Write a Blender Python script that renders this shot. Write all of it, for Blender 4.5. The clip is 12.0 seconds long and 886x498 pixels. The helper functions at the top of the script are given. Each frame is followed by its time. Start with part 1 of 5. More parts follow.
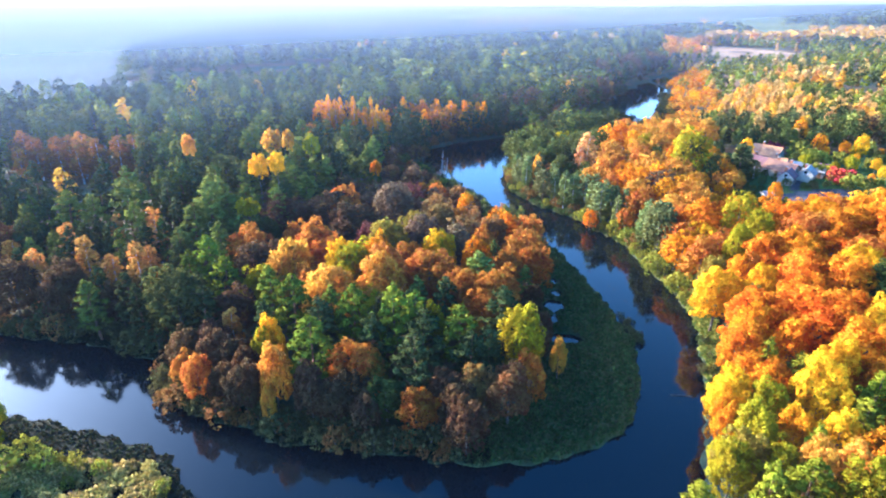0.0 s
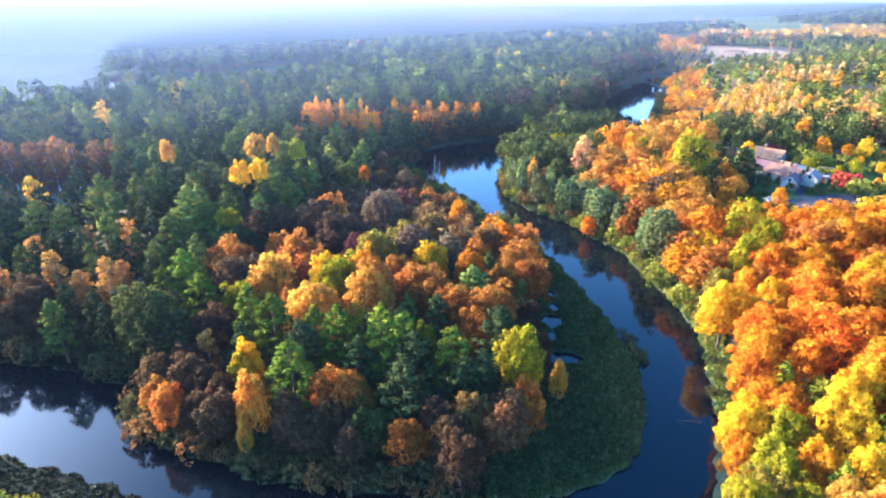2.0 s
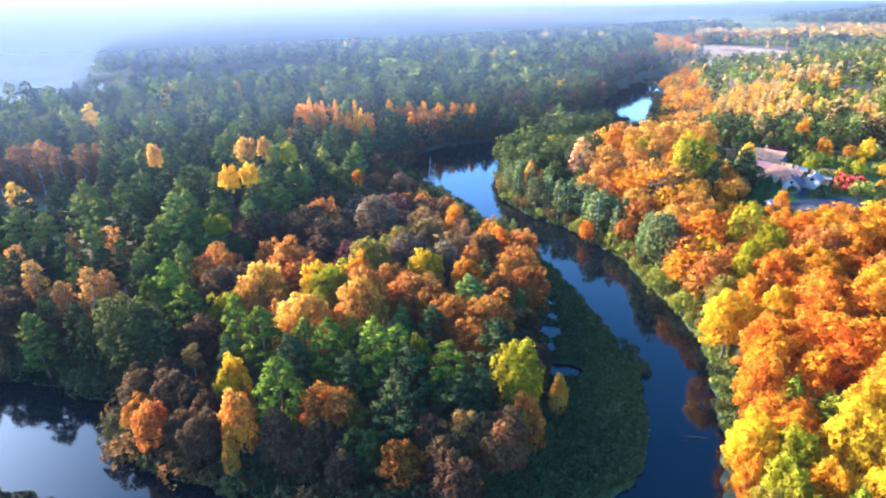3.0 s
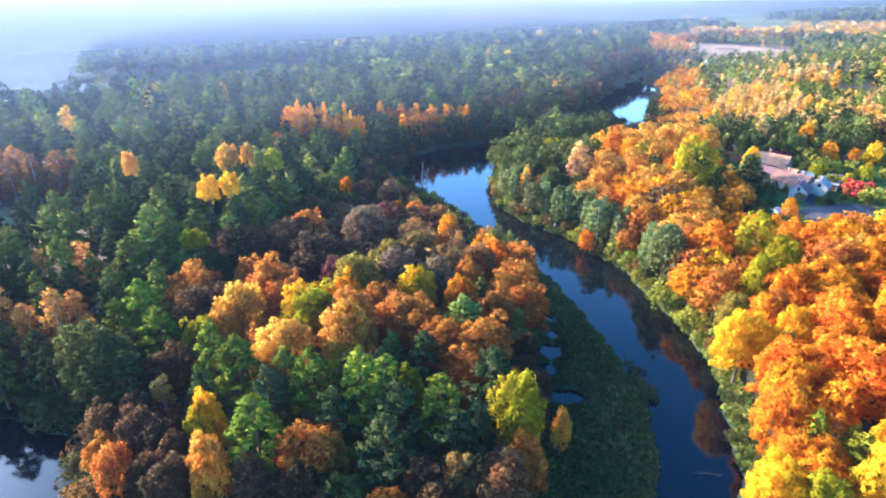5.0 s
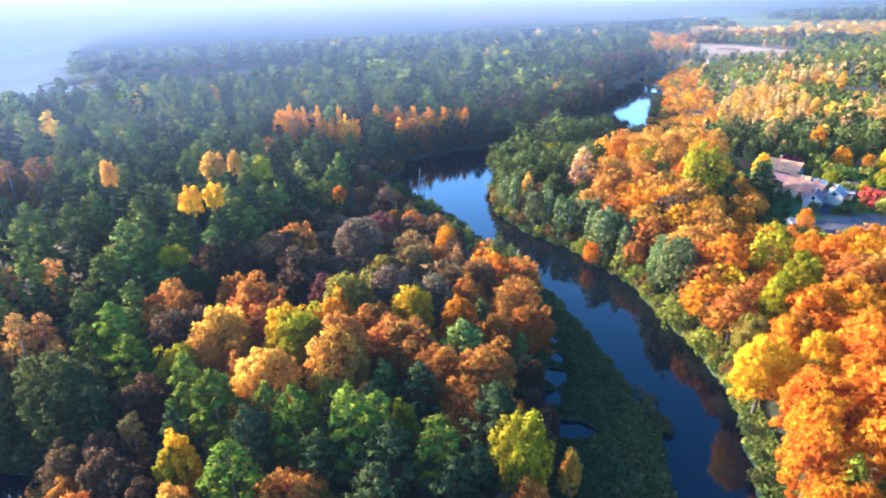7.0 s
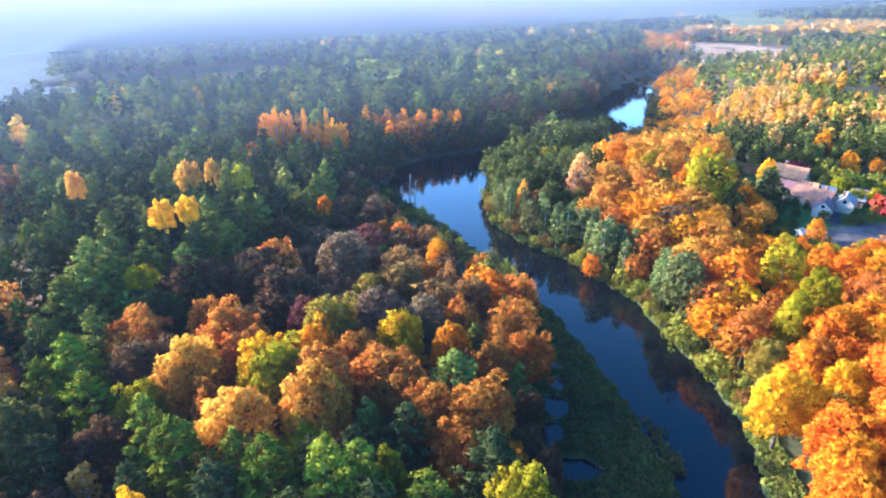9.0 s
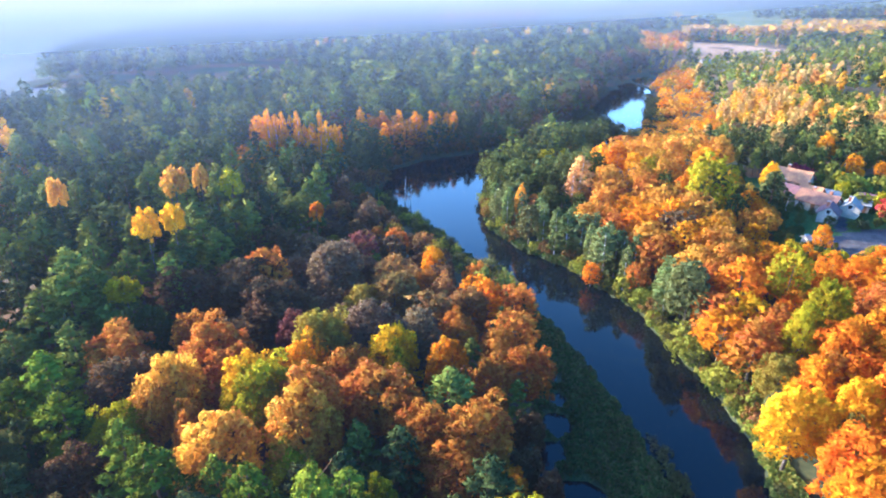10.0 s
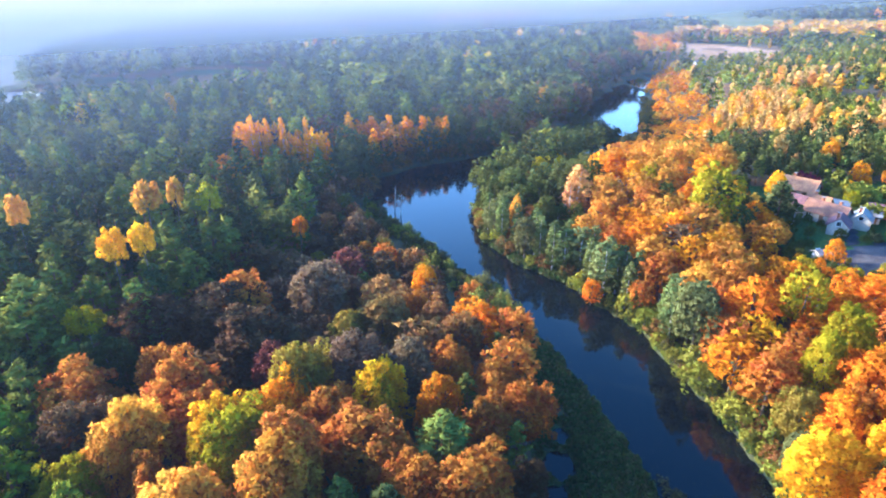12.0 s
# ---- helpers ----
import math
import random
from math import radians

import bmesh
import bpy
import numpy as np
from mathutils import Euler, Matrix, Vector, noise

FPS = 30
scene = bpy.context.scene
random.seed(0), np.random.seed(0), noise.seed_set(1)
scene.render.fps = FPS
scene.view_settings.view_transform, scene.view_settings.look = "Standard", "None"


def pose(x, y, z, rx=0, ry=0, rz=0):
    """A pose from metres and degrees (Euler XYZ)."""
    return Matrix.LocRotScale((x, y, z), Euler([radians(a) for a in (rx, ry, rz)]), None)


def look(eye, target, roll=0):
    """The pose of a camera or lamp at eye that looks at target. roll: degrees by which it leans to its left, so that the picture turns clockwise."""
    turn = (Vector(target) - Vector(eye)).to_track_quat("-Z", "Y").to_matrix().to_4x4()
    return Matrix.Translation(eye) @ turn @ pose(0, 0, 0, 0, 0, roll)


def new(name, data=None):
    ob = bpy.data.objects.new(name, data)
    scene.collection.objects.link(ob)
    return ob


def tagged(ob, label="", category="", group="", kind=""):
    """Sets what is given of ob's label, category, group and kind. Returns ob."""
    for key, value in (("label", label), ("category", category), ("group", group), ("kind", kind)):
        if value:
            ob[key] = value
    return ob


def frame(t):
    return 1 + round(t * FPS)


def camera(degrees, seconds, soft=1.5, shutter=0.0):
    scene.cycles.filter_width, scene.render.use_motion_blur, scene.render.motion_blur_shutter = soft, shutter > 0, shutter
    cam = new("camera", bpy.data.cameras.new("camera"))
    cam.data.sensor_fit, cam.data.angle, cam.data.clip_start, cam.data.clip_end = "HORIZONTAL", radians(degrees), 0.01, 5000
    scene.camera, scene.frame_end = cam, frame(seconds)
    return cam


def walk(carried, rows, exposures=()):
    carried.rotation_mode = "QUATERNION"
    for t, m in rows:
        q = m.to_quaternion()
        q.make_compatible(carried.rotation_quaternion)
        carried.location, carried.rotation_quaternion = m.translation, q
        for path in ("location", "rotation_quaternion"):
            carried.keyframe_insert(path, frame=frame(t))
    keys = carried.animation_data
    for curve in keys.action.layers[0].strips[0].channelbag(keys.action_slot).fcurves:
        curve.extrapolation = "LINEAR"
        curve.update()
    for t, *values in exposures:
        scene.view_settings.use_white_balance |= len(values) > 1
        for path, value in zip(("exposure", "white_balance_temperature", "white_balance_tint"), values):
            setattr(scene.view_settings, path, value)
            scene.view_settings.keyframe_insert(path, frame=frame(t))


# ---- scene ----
cam = camera(75.0, 12.0, 2.0)
PATH = [
    (0, (0.753, 2.245, 62.855), (0.705, 4.08, 62.062), -0.1),
    (0.5, (0.775, 4.039, 62.836), (0.732, 5.874, 62.043), -0.1),
    (1, (0.835, 5.869, 62.828), (0.796, 7.704, 62.035), -0.1),
    (1.5, (0.926, 7.785, 62.824), (0.892, 9.62, 62.028), -0.1),
    (2, (0.988, 9.77, 62.813), (0.962, 11.604, 62.016), -0.1),
    (2.5, (1.074, 11.792, 62.834), (1.055, 13.626, 62.036), -0.1),
    (3, (1.185, 13.811, 62.881), (1.171, 15.645, 62.082), -0.2),
    (5, (1.487, 22.009, 63.033), (1.493, 23.84, 62.229), -0.2),
    (5.5, (1.48, 24.014, 63.052), (1.487, 25.845, 62.247), -0.2),
    (6, (1.493, 26.092, 63.096), (1.502, 27.923, 62.291), -0.2),
    (6.5, (1.59, 28.169, 63.111), (1.599, 30.0, 62.306), -0.2),
    (7, (1.692, 30.232, 63.12), (1.704, 32.063, 62.314), -0.2),
    (7.2, (1.72, 31.072, 63.118), (1.735, 32.903, 62.314), -0.3),
    (9, (2.292, 39.145, 63.07), (2.326, 40.974, 62.26), -0.2),
    (9.5, (2.52, 41.346, 63.029), (2.559, 43.175, 62.221), -0.2),
    (10, (2.695, 43.596, 63.039), (2.739, 45.424, 62.229), -0.2),
    (10.5, (2.8, 45.847, 63.086), (2.851, 47.674, 62.275), -0.1),
    (11, (2.858, 48.069, 63.118), (2.916, 49.897, 62.307), -0.1),
    (11.5, (2.958, 50.232, 63.172), (3.022, 52.06, 62.362), -0.2),
    (12, (3.121, 52.241, 63.227), (3.191, 54.069, 62.418), -0.2),
]
walk(cam, [(t, look(eye, target, roll)) for t, eye, target, roll in PATH], [(0, 2.1, 5380, 15), (12, 1.95, 5380, 15)])

# ---- light ----
SUN_AZ, SUN_EL = radians(297), radians(19)      # compass direction of the sun: 0 is +y, 90 is +x
world = bpy.data.worlds.new("sky")
scene.world = world
world.use_nodes = True
wn = world.node_tree.nodes
sky = wn.new("ShaderNodeTexSky")
sky.sky_type, sky.sun_disc = "NISHITA", False
sky.sun_elevation, sky.sun_rotation = SUN_EL, SUN_AZ
sky.dust_density, sky.air_density, sky.ozone_density = 1.2, 1.3, 5.0
wn["Background"].inputs["Strength"].default_value = 0.14
# hazy autumn air: the sky pales evenly towards the whole horizon
wl = world.node_tree.links
sep = wn.new("ShaderNodeSeparateXYZ")
wl.new(wn.new("ShaderNodeTexCoord").outputs["Generated"], sep.inputs[0])
thick = wn.new("ShaderNodeMapRange")
thick.inputs["From Min"].default_value, thick.inputs["From Max"].default_value = 1.0, 0.0
wl.new(sep.outputs["Z"], thick.inputs["Value"])
power = wn.new("ShaderNodeMath")
power.operation = "POWER"
power.inputs[1].default_value = 3.4
wl.new(thick.outputs["Result"], power.inputs[0])
haze = wn.new("ShaderNodeMix")
haze.data_type, haze.blend_type, haze.clamp_result = "RGBA", "ADD", False
ray = wn.new("ShaderNodeVectorMath")
ray.operation = "DOT_PRODUCT"
wl.new(wn["Texture Coordinate"].outputs["Generated"], ray.inputs[0])
ray.inputs[1].default_value = (math.sin(SUN_AZ) * math.cos(SUN_EL), math.cos(SUN_AZ) * math.cos(SUN_EL), math.sin(SUN_EL))
glow = wn.new("ShaderNodeMapRange")
glow.interpolation_type = "SMOOTHSTEP"
for key, value in (("From Min", -0.2), ("From Max", 1.0), ("To Min", 0.8), ("To Max", 2.0)):
    glow.inputs[key].default_value = value
wl.new(ray.outputs["Value"], glow.inputs["Value"])
dense = wn.new("ShaderNodeMath")
dense.operation = "MULTIPLY"
wl.new(power.outputs[0], dense.inputs[0])
wl.new(glow.outputs["Result"], dense.inputs[1])
low = wn.new("ShaderNodeMapRange")
low.interpolation_type = "SMOOTHSTEP"
for key, value in (("From Min", 0.0), ("From Max", 0.07), ("To Min", 0.22), ("To Max", 1.0)):
    low.inputs[key].default_value = value
wl.new(sep.outputs["Z"], low.inputs["Value"])
rim = wn.new("ShaderNodeMath")
rim.operation = "MULTIPLY"
wl.new(dense.outputs[0], rim.inputs[0])
wl.new(low.outputs["Result"], rim.inputs[1])
near_sun = wn.new("ShaderNodeMath")
near_sun.operation, near_sun.use_clamp = "MAXIMUM", False
near_sun.inputs[1].default_value = 0.0
wl.new(ray.outputs["Value"], near_sun.inputs[0])
aureole = wn.new("ShaderNodeMath")
aureole.operation = "POWER"
aureole.inputs[1].default_value = 14.0
wl.new(near_sun.outputs[0], aureole.inputs[0])
halo = wn.new("ShaderNodeVectorMath")
halo.operation = "SCALE"
halo.inputs[0].default_value = (38.0, 43.0, 48.0)
wl.new(aureole.outputs[0], halo.inputs["Scale"])
tone = wn.new("ShaderNodeVectorMath")
tone.operation = "SCALE"
tone.inputs[0].default_value = (5.0, 7.9, 13.0)
wl.new(rim.outputs[0], tone.inputs["Scale"])
deep = wn.new("ShaderNodeHueSaturation")
deep.inputs["Saturation"].default_value = 1.55
wl.new(sky.outputs["Color"], deep.inputs["Color"])
wl.new(deep.outputs["Color"], haze.inputs[6])
haze.inputs[0].default_value = 1.0
both = wn.new("ShaderNodeVectorMath")
both.operation = "ADD"
wl.new(tone.outputs[0], both.inputs[0])
wl.new(halo.outputs[0], both.inputs[1])
wl.new(both.outputs[0], haze.inputs[7])
wl.new(haze.outputs[2], wn["Background"].inputs["Color"])
sun = new("sun", bpy.data.lights.new("sun", "SUN"))
sun.data.energy, sun.data.angle, sun.data.color = 5.2, radians(0.6), (1.0, 0.81, 0.52)
to_sun = Vector((math.sin(SUN_AZ) * math.cos(SUN_EL), math.cos(SUN_AZ) * math.cos(SUN_EL), math.sin(SUN_EL)))
sun.matrix_world = look(to_sun * 300, (0, 0, 0))

rng = np.random.default_rng(7)


# ---- materials ----
def material(name, rough=0.8):
    m = bpy.data.materials.new(name)
    m.use_nodes = True
    b = m.node_tree.nodes["Principled BSDF"]
    b.inputs["Roughness"].default_value = rough
    return m, m.node_tree.nodes, m.node_tree.links, b


def add(nodes, kind, **values):
    n = nodes.new(kind)
    for key, value in values.items():
        n.inputs[key].default_value = value
    return n


def mixed(nodes, links, a, b, fac, blend="MIX"):
    """A colour mix of two sockets or colours by a factor."""
    n = nodes.new("ShaderNodeMix")
    n.data_type, n.blend_type = "RGBA", blend
    for slot, v in ((0, fac), (6, a), (7, b)):
        if isinstance(v, bpy.types.NodeSocket):
            links.new(v, n.inputs[slot])
        else:
            n.inputs[slot].default_value = v
    return n.outputs[2]


def noise_fac(nodes, links, scale, lo, hi, detail=5.0, coord="Object"):
    tc = nodes.new("ShaderNodeTexCoord")
    n = add(nodes, "ShaderNodeTexNoise", Scale=scale, Detail=detail)
    links.new(tc.outputs[coord], n.inputs["Vector"])
    r = add(nodes, "ShaderNodeMapRange")
    r.inputs["From Min"].default_value, r.inputs["From Max"].default_value = lo, hi
    links.new(n.outputs["Fac"], r.inputs["Value"])
    return r.outputs["Result"]


def two_tone(name, a, b, scale, rough=0.85, fine=None, bump=0.0, lo=0.4, hi=0.6):
    m, nodes, links, bsdf = material(name, rough)
    if rough > 0.82:
        bsdf.inputs["Specular IOR Level"].default_value = 0.05      # loose, matt surfaces
    col = mixed(nodes, links, (*a, 1), (*b, 1), noise_fac(nodes, links, scale, lo, hi))
    if fine:
        f = noise_fac(nodes, links, fine, 0.3, 0.7)
        col = mixed(nodes, links, col, mixed(nodes, links, (0.6, 0.6, 0.6, 1), (1.3, 1.3, 1.3, 1), f), 1.0, "MULTIPLY")
        if bump:
            bm = add(nodes, "ShaderNodeBump", Strength=bump, Distance=0.1)
            links.new(f, bm.inputs["Height"])
            links.new(bm.outputs["Normal"], bsdf.inputs["Normal"])
    links.new(col, bsdf.inputs["Base Color"])
    return m


def foliage(name, from_object, shift=0.5):
    """Leaves: the tree's own colour, varied leaf by leaf, partly letting light through."""
    m, nodes, links, bsdf = material(name, 0.9)
    bsdf.inputs["Specular IOR Level"].default_value = 0.0
    if from_object:
        info = nodes.new("ShaderNodeObjectInfo")
        src, through_ = info.outputs["Color"], info.outputs["Alpha"]
    else:
        a = nodes.new("ShaderNodeAttribute")
        a.attribute_name = "tint"
        src, through_ = a.outputs["Color"], a.outputs["Alpha"]
    isl = nodes.new("ShaderNodeNewGeometry").outputs["Random Per Island"]
    hsv = nodes.new("ShaderNodeHueSaturation")
    hue = add(nodes, "ShaderNodeMapRange")
    hue.inputs["To Min"].default_value, hue.inputs["To Max"].default_value = 0.468, 0.53
    turn = nodes.new("ShaderNodeMath")
    turn.operation = "MULTIPLY_ADD"
    turn.inputs[1].default_value = 0.55
    links.new(noise_fac(nodes, links, 0.22, 0.3, 0.7, 2), turn.inputs[0])
    part_ = nodes.new("ShaderNodeMath")
    part_.operation = "MULTIPLY"
    part_.inputs[1].default_value = 0.45
    links.new(isl, part_.inputs[0])
    links.new(part_.outputs[0], turn.inputs[2])
    links.new(turn.outputs[0], hue.inputs["Value"])
    links.new(hue.outputs["Result"], hsv.inputs["Hue"])
    val = add(nodes, "ShaderNodeMapRange")
    val.inputs["To Min"].default_value, val.inputs["To Max"].default_value = 0.74, 1.2
    wob = noise_fac(nodes, links, 0.9, 0.25, 0.75)
    mult = nodes.new("ShaderNodeMath")
    mult.operation = "MULTIPLY_ADD"
    links.new(isl, mult.inputs[0])
    mult.inputs[1].default_value = 0.5
    half = nodes.new("ShaderNodeMath")
    half.operation = "MULTIPLY"
    links.new(wob, half.inputs[0])
    half.inputs[1].default_value = 0.5
    links.new(half.outputs[0], mult.inputs[2])
    links.new(mult.outputs[0], val.inputs["Value"])
    links.new(val.outputs["Result"], hsv.inputs["Value"])
    links.new(src, hsv.inputs["Color"])
    links.new(hsv.outputs["Color"], bsdf.inputs["Base Color"])
    tr = nodes.new("ShaderNodeBsdfTranslucent")
    links.new(hsv.outputs["Color"], tr.inputs["Color"])
    mx = nodes.new("ShaderNodeMixShader")
    links.new(through_, mx.inputs["Fac"])
    links.new(bsdf.outputs[0], mx.inputs[1])
    links.new(tr.outputs[0], mx.inputs[2])
    links.new(mx.outputs[0], nodes["Material Output"].inputs["Surface"])
    return m


LEAF = foliage("autumn_leaf", True)
LEAF_STUFF = foliage("woodland_leaf", False)
BARK = two_tone("grey_bark", (0.10, 0.075, 0.055), (0.19, 0.16, 0.13), 1.5, 0.9, 14.0, 0.5)
PINE_BARK = two_tone("pine_bark", (0.22, 0.10, 0.05), (0.12, 0.075, 0.05), 0.6, 0.9, 12.0, 0.5)
BIRCH_BARK = two_tone("birch_bark", (0.6, 0.57, 0.52), (0.12, 0.1, 0.09), 2.0, 0.8, 9.0, 0.2, 0.5, 0.7)


def ground_material():
    m, nodes, links, bsdf = material("forest_floor", 0.95)
    litter = mixed(nodes, links, (0.10, 0.055, 0.025, 1), (0.17, 0.085, 0.03, 1), noise_fac(nodes, links, 0.25, 0.35, 0.65, 8))
    green = mixed(nodes, links, (0.035, 0.06, 0.02, 1), (0.07, 0.085, 0.03, 1), noise_fac(nodes, links, 0.4, 0.35, 0.65, 8))
    near = mixed(nodes, links, litter, green, noise_fac(nodes, links, 0.03, 0.45, 0.6, 6))
    zz = nodes.new("ShaderNodeSeparateXYZ")
    links.new(nodes.new("ShaderNodeTexCoord").outputs["Object"], zz.inputs[0])
    bank = add(nodes, "ShaderNodeMapRange")
    bank.inputs["From Min"].default_value, bank.inputs["From Max"].default_value = 1.3, 0.5
    links.new(zz.outputs["Z"], bank.inputs["Value"])
    near = mixed(nodes, links, near, mixed(nodes, links, (0.03, 0.04, 0.015, 1), (0.07, 0.075, 0.025, 1), noise_fac(nodes, links, 0.6, 0.35, 0.65, 8)), bank.outputs["Result"])
    # open country far away: woods and meadows in broad patches
    far = mixed(nodes, links, (0.09, 0.11, 0.055, 1), (0.2, 0.19, 0.09, 1), noise_fac(nodes, links, 0.003, 0.42, 0.58, 4))
    sep = nodes.new("ShaderNodeSeparateXYZ")
    links.new(nodes.new("ShaderNodeTexCoord").outputs["Object"], sep.inputs[0])
    r = add(nodes, "ShaderNodeMapRange")
    r.inputs["From Min"].default_value, r.inputs["From Max"].default_value = 700, 1100
    links.new(sep.outputs["Y"], r.inputs["Value"])
    links.new(mixed(nodes, links, near, far, r.outputs["Result"]), bsdf.inputs["Base Color"])
    return m


def water_material():
    m, nodes, links, bsdf = material("river_water", 0.07)
    bsdf.inputs["Base Color"].default_value = (0.003, 0.005, 0.007, 1)
    bsdf.inputs["IOR"].default_value = 1.33
    tc = nodes.new("ShaderNodeTexCoord")
    n = add(nodes, "ShaderNodeTexNoise", Scale=0.5, Detail=4.0)
    links.new(tc.outputs["Object"], n.inputs["Vector"])
    b = add(nodes, "ShaderNodeBump", Strength=0.05, Distance=0.12)
    links.new(n.outputs["Fac"], b.inputs["Height"])
    links.new(b.outputs["Normal"], bsdf.inputs["Normal"])
    return m


GROUND, WATER = ground_material(), water_material()
MARSH = two_tone("marsh_grass", (0.05, 0.075, 0.028), (0.10, 0.105, 0.04), 0.25, 0.9, 3.0, 0.6)
# near-shore marsh ground, several times darker than marsh_grass
DARK_MARSH = two_tone("dark_marsh_ground", (0.010, 0.012, 0.010), (0.028, 0.030, 0.018), 0.3, 0.85, 3.0, 0.6)
LAWN = two_tone("lawn", (0.05, 0.095, 0.025), (0.09, 0.13, 0.035), 0.12, 0.9, 2.0, 0.3)
FIELD = two_tone("ploughed_field", (0.3, 0.18, 0.1), (0.38, 0.24, 0.15), 0.02, 0.95, 0.3, 0.3)
VALLEY_GRASS = two_tone("valley_grass", (0.055, 0.07, 0.04), (0.09, 0.1, 0.055), 0.01, 0.95, 0.2, 0.2)
MEADOW = two_tone("meadow", (0.13, 0.15, 0.055), (0.19, 0.19, 0.08), 0.01, 0.95, 0.2, 0.2)


# ---- shape of the land ----
LEFT_BANK = [(-190, 106), (-91, 101), (-67, 97), (-55, 92), (-48, 80), (-37, 76), (-26, 71), (-8, 69), (4, 67.5), (14, 68.5), (22, 71.5),
             (29, 77), (33, 86), (36, 103), (33, 122), (29, 141), (21, 166), (13, 181), (5, 199), (-4, 214), (-14, 235), (-12, 262), (2, 277),
             (24, 288), (50, 298), (80, 308), (99, 319), (91, 348), (94, 374), (108, 410), (127, 444), (160, 500), (200, 560)]
RIGHT_BANK = [(214, 552), (175, 490), (151, 452), (132, 386), (110, 330), (101, 312), (88, 296), (66, 284), (42, 268), (25, 248), (19, 222),
              (20, 200), (27, 184), (37, 173), (42, 162), (47, 153), (49, 135), (51, 122), (51, 110), (48, 98), (45, 87), (40, 75), (34, 62), (22, 52),
              (0, 47), (-20, 50), (-35, 60), (-42, 68.5), (-60, 74), (-72, 77), (-100, 76), (-190, 80)]
RIVER = np.array(LEFT_BANK + RIGHT_BANK, float)


def inside(poly, x, y):
    p = np.asarray(poly, float)
    q = np.roll(p, -1, 0)
    r = np.zeros(np.shape(x), bool)
    for (ax, ay), (bx, by) in zip(p, q):
        if ay != by:
            r ^= ((ay > y) != (by > y)) & (x < (bx - ax) * (y - ay) / (by - ay) + ax)
    return r


def shore(x, y):
    """Metres from the water's edge: on land plus, in the river minus."""
    x, y = np.asarray(x, float), np.asarray(y, float)
    best = np.full(x.shape, 1e9)
    for (ax, ay), (bx, by) in zip(RIVER.tolist(), np.roll(RIVER, -1, 0).tolist()):
        dx, dy = bx - ax, by - ay
        u = np.clip(((x - ax) * dx + (y - ay) * dy) / (dx * dx + dy * dy), 0, 1)
        best = np.minimum(best, np.hypot(x - ax - u * dx, y - ay - u * dy))
    wob = 0.7 * np.sin(x * 0.9 + 1.3 * np.sin(y * 0.5)) * np.cos(y * 0.8 + np.sin(x * 0.4))
    return np.where(inside(RIVER, x, y), -best, best) + wob


def noise_at(x, y):
    """Smooth patches between 0 and 1."""
    return 0.5 + 0.5 * np.sin(x * 0.7 + 1.7 * np.sin(y * 0.31)) * np.cos(y * 0.53 + 1.3 * np.sin(x * 0.37))


def step(v, a, b):
    u = np.clip((v - a) / (b - a), 0, 1)
    return u * u * (3 - 2 * u)


PONDS = [(22.5, 102, 4.0, 2.6), (22.4, 116, 2.6, 3.2), (23.8, 122, 1.6, 2.2), (20.6, 110, 2.2, 2.8), (18.6, 105, 1.8, 5.0), (24.5, 128, 1.2, 2.6), (-52, 61.5, 3, 1.6), (-45, 64, 1.6, 0.9), (-58, 58, 2.5, 1.2)]


def land_side(x, y):
    """0 west of the river, 1 east of it."""
    return ((x > 38) & (y < 170)) | ((x > 14 + np.maximum(y - 205, 0) * 0.85) & (y >= 170) & (y < 300)) | ((x > 100 + (y - 300) * 0.33) & (y >= 300))


def height(x, y):
    x, y = np.asarray(x, float), np.asarray(y, float)
    d = shore(x, y)
    east = land_side(x, y)
    low = 0.35 + 0.9 * step(d, 2, 18)
    west_hill = 5.5 * step(d, 14, 70) * step(-x - 0.25 * (y - 120), 16, 56) + 5.5 * step(y, 185, 260) * step(d, 4, 45)
    west_hill = np.minimum(west_hill, 7.0)
    east_hill = 10.0 * step(d, 6, 58) * step(y, 60, 120) * (1 - 0.75 * step(y, 222, 262) * (1 - step(x, 120, 170)))
    h = low + np.where(east, east_hill, west_hill)
    h += 0.4 * np.sin(x * 0.05) * np.sin(y * 0.043 + 1) * step(d, 10, 60)
    far = step(np.hypot(x, y), 900, 3500)
    h += far * (5 + 5 * np.sin(x * 0.0016 + 1) * np.cos(y * 0.0011))
    for px, py, rx, ry in PONDS:
        d = np.minimum(d, (np.hypot((x - px) / rx, (y - py) / ry) - 1) * rx + 0.3 * np.sin(x * 2.1 + y * 1.3))
    return np.where(d < 0, np.maximum(d * 0.6, -1.6) + 0.0, np.minimum(h, 0.1 + d * 0.6))


def at_height(x, y):
    return float(height(np.array([x]), np.array([y]))[0])


def mesh_of(name, verts, faces, mat, smooth=False):
    me = bpy.data.meshes.new(name)
    verts, faces = np.asarray(verts, np.float32), np.asarray(faces, np.int32)
    k = faces.shape[1]
    me.vertices.add(len(verts))
    me.vertices.foreach_set("co", verts.ravel())
    me.loops.add(faces.size)
    me.loops.foreach_set("vertex_index", faces.ravel())
    me.polygons.add(len(faces))
    me.polygons.foreach_set("loop_start", np.arange(len(faces), dtype=np.int32) * k)
    me.polygons.foreach_set("use_smooth", np.full(len(faces), smooth))
    me.update(calc_edges=True)
    me.materials.append(mat)
    return me


def grid_faces(nx, ny):
    i = np.arange((nx - 1) * (ny - 1))
    a = i // (nx - 1) * nx + i % (nx - 1)
    return np.stack([a, a + 1, a + nx + 1, a + nx], 1)


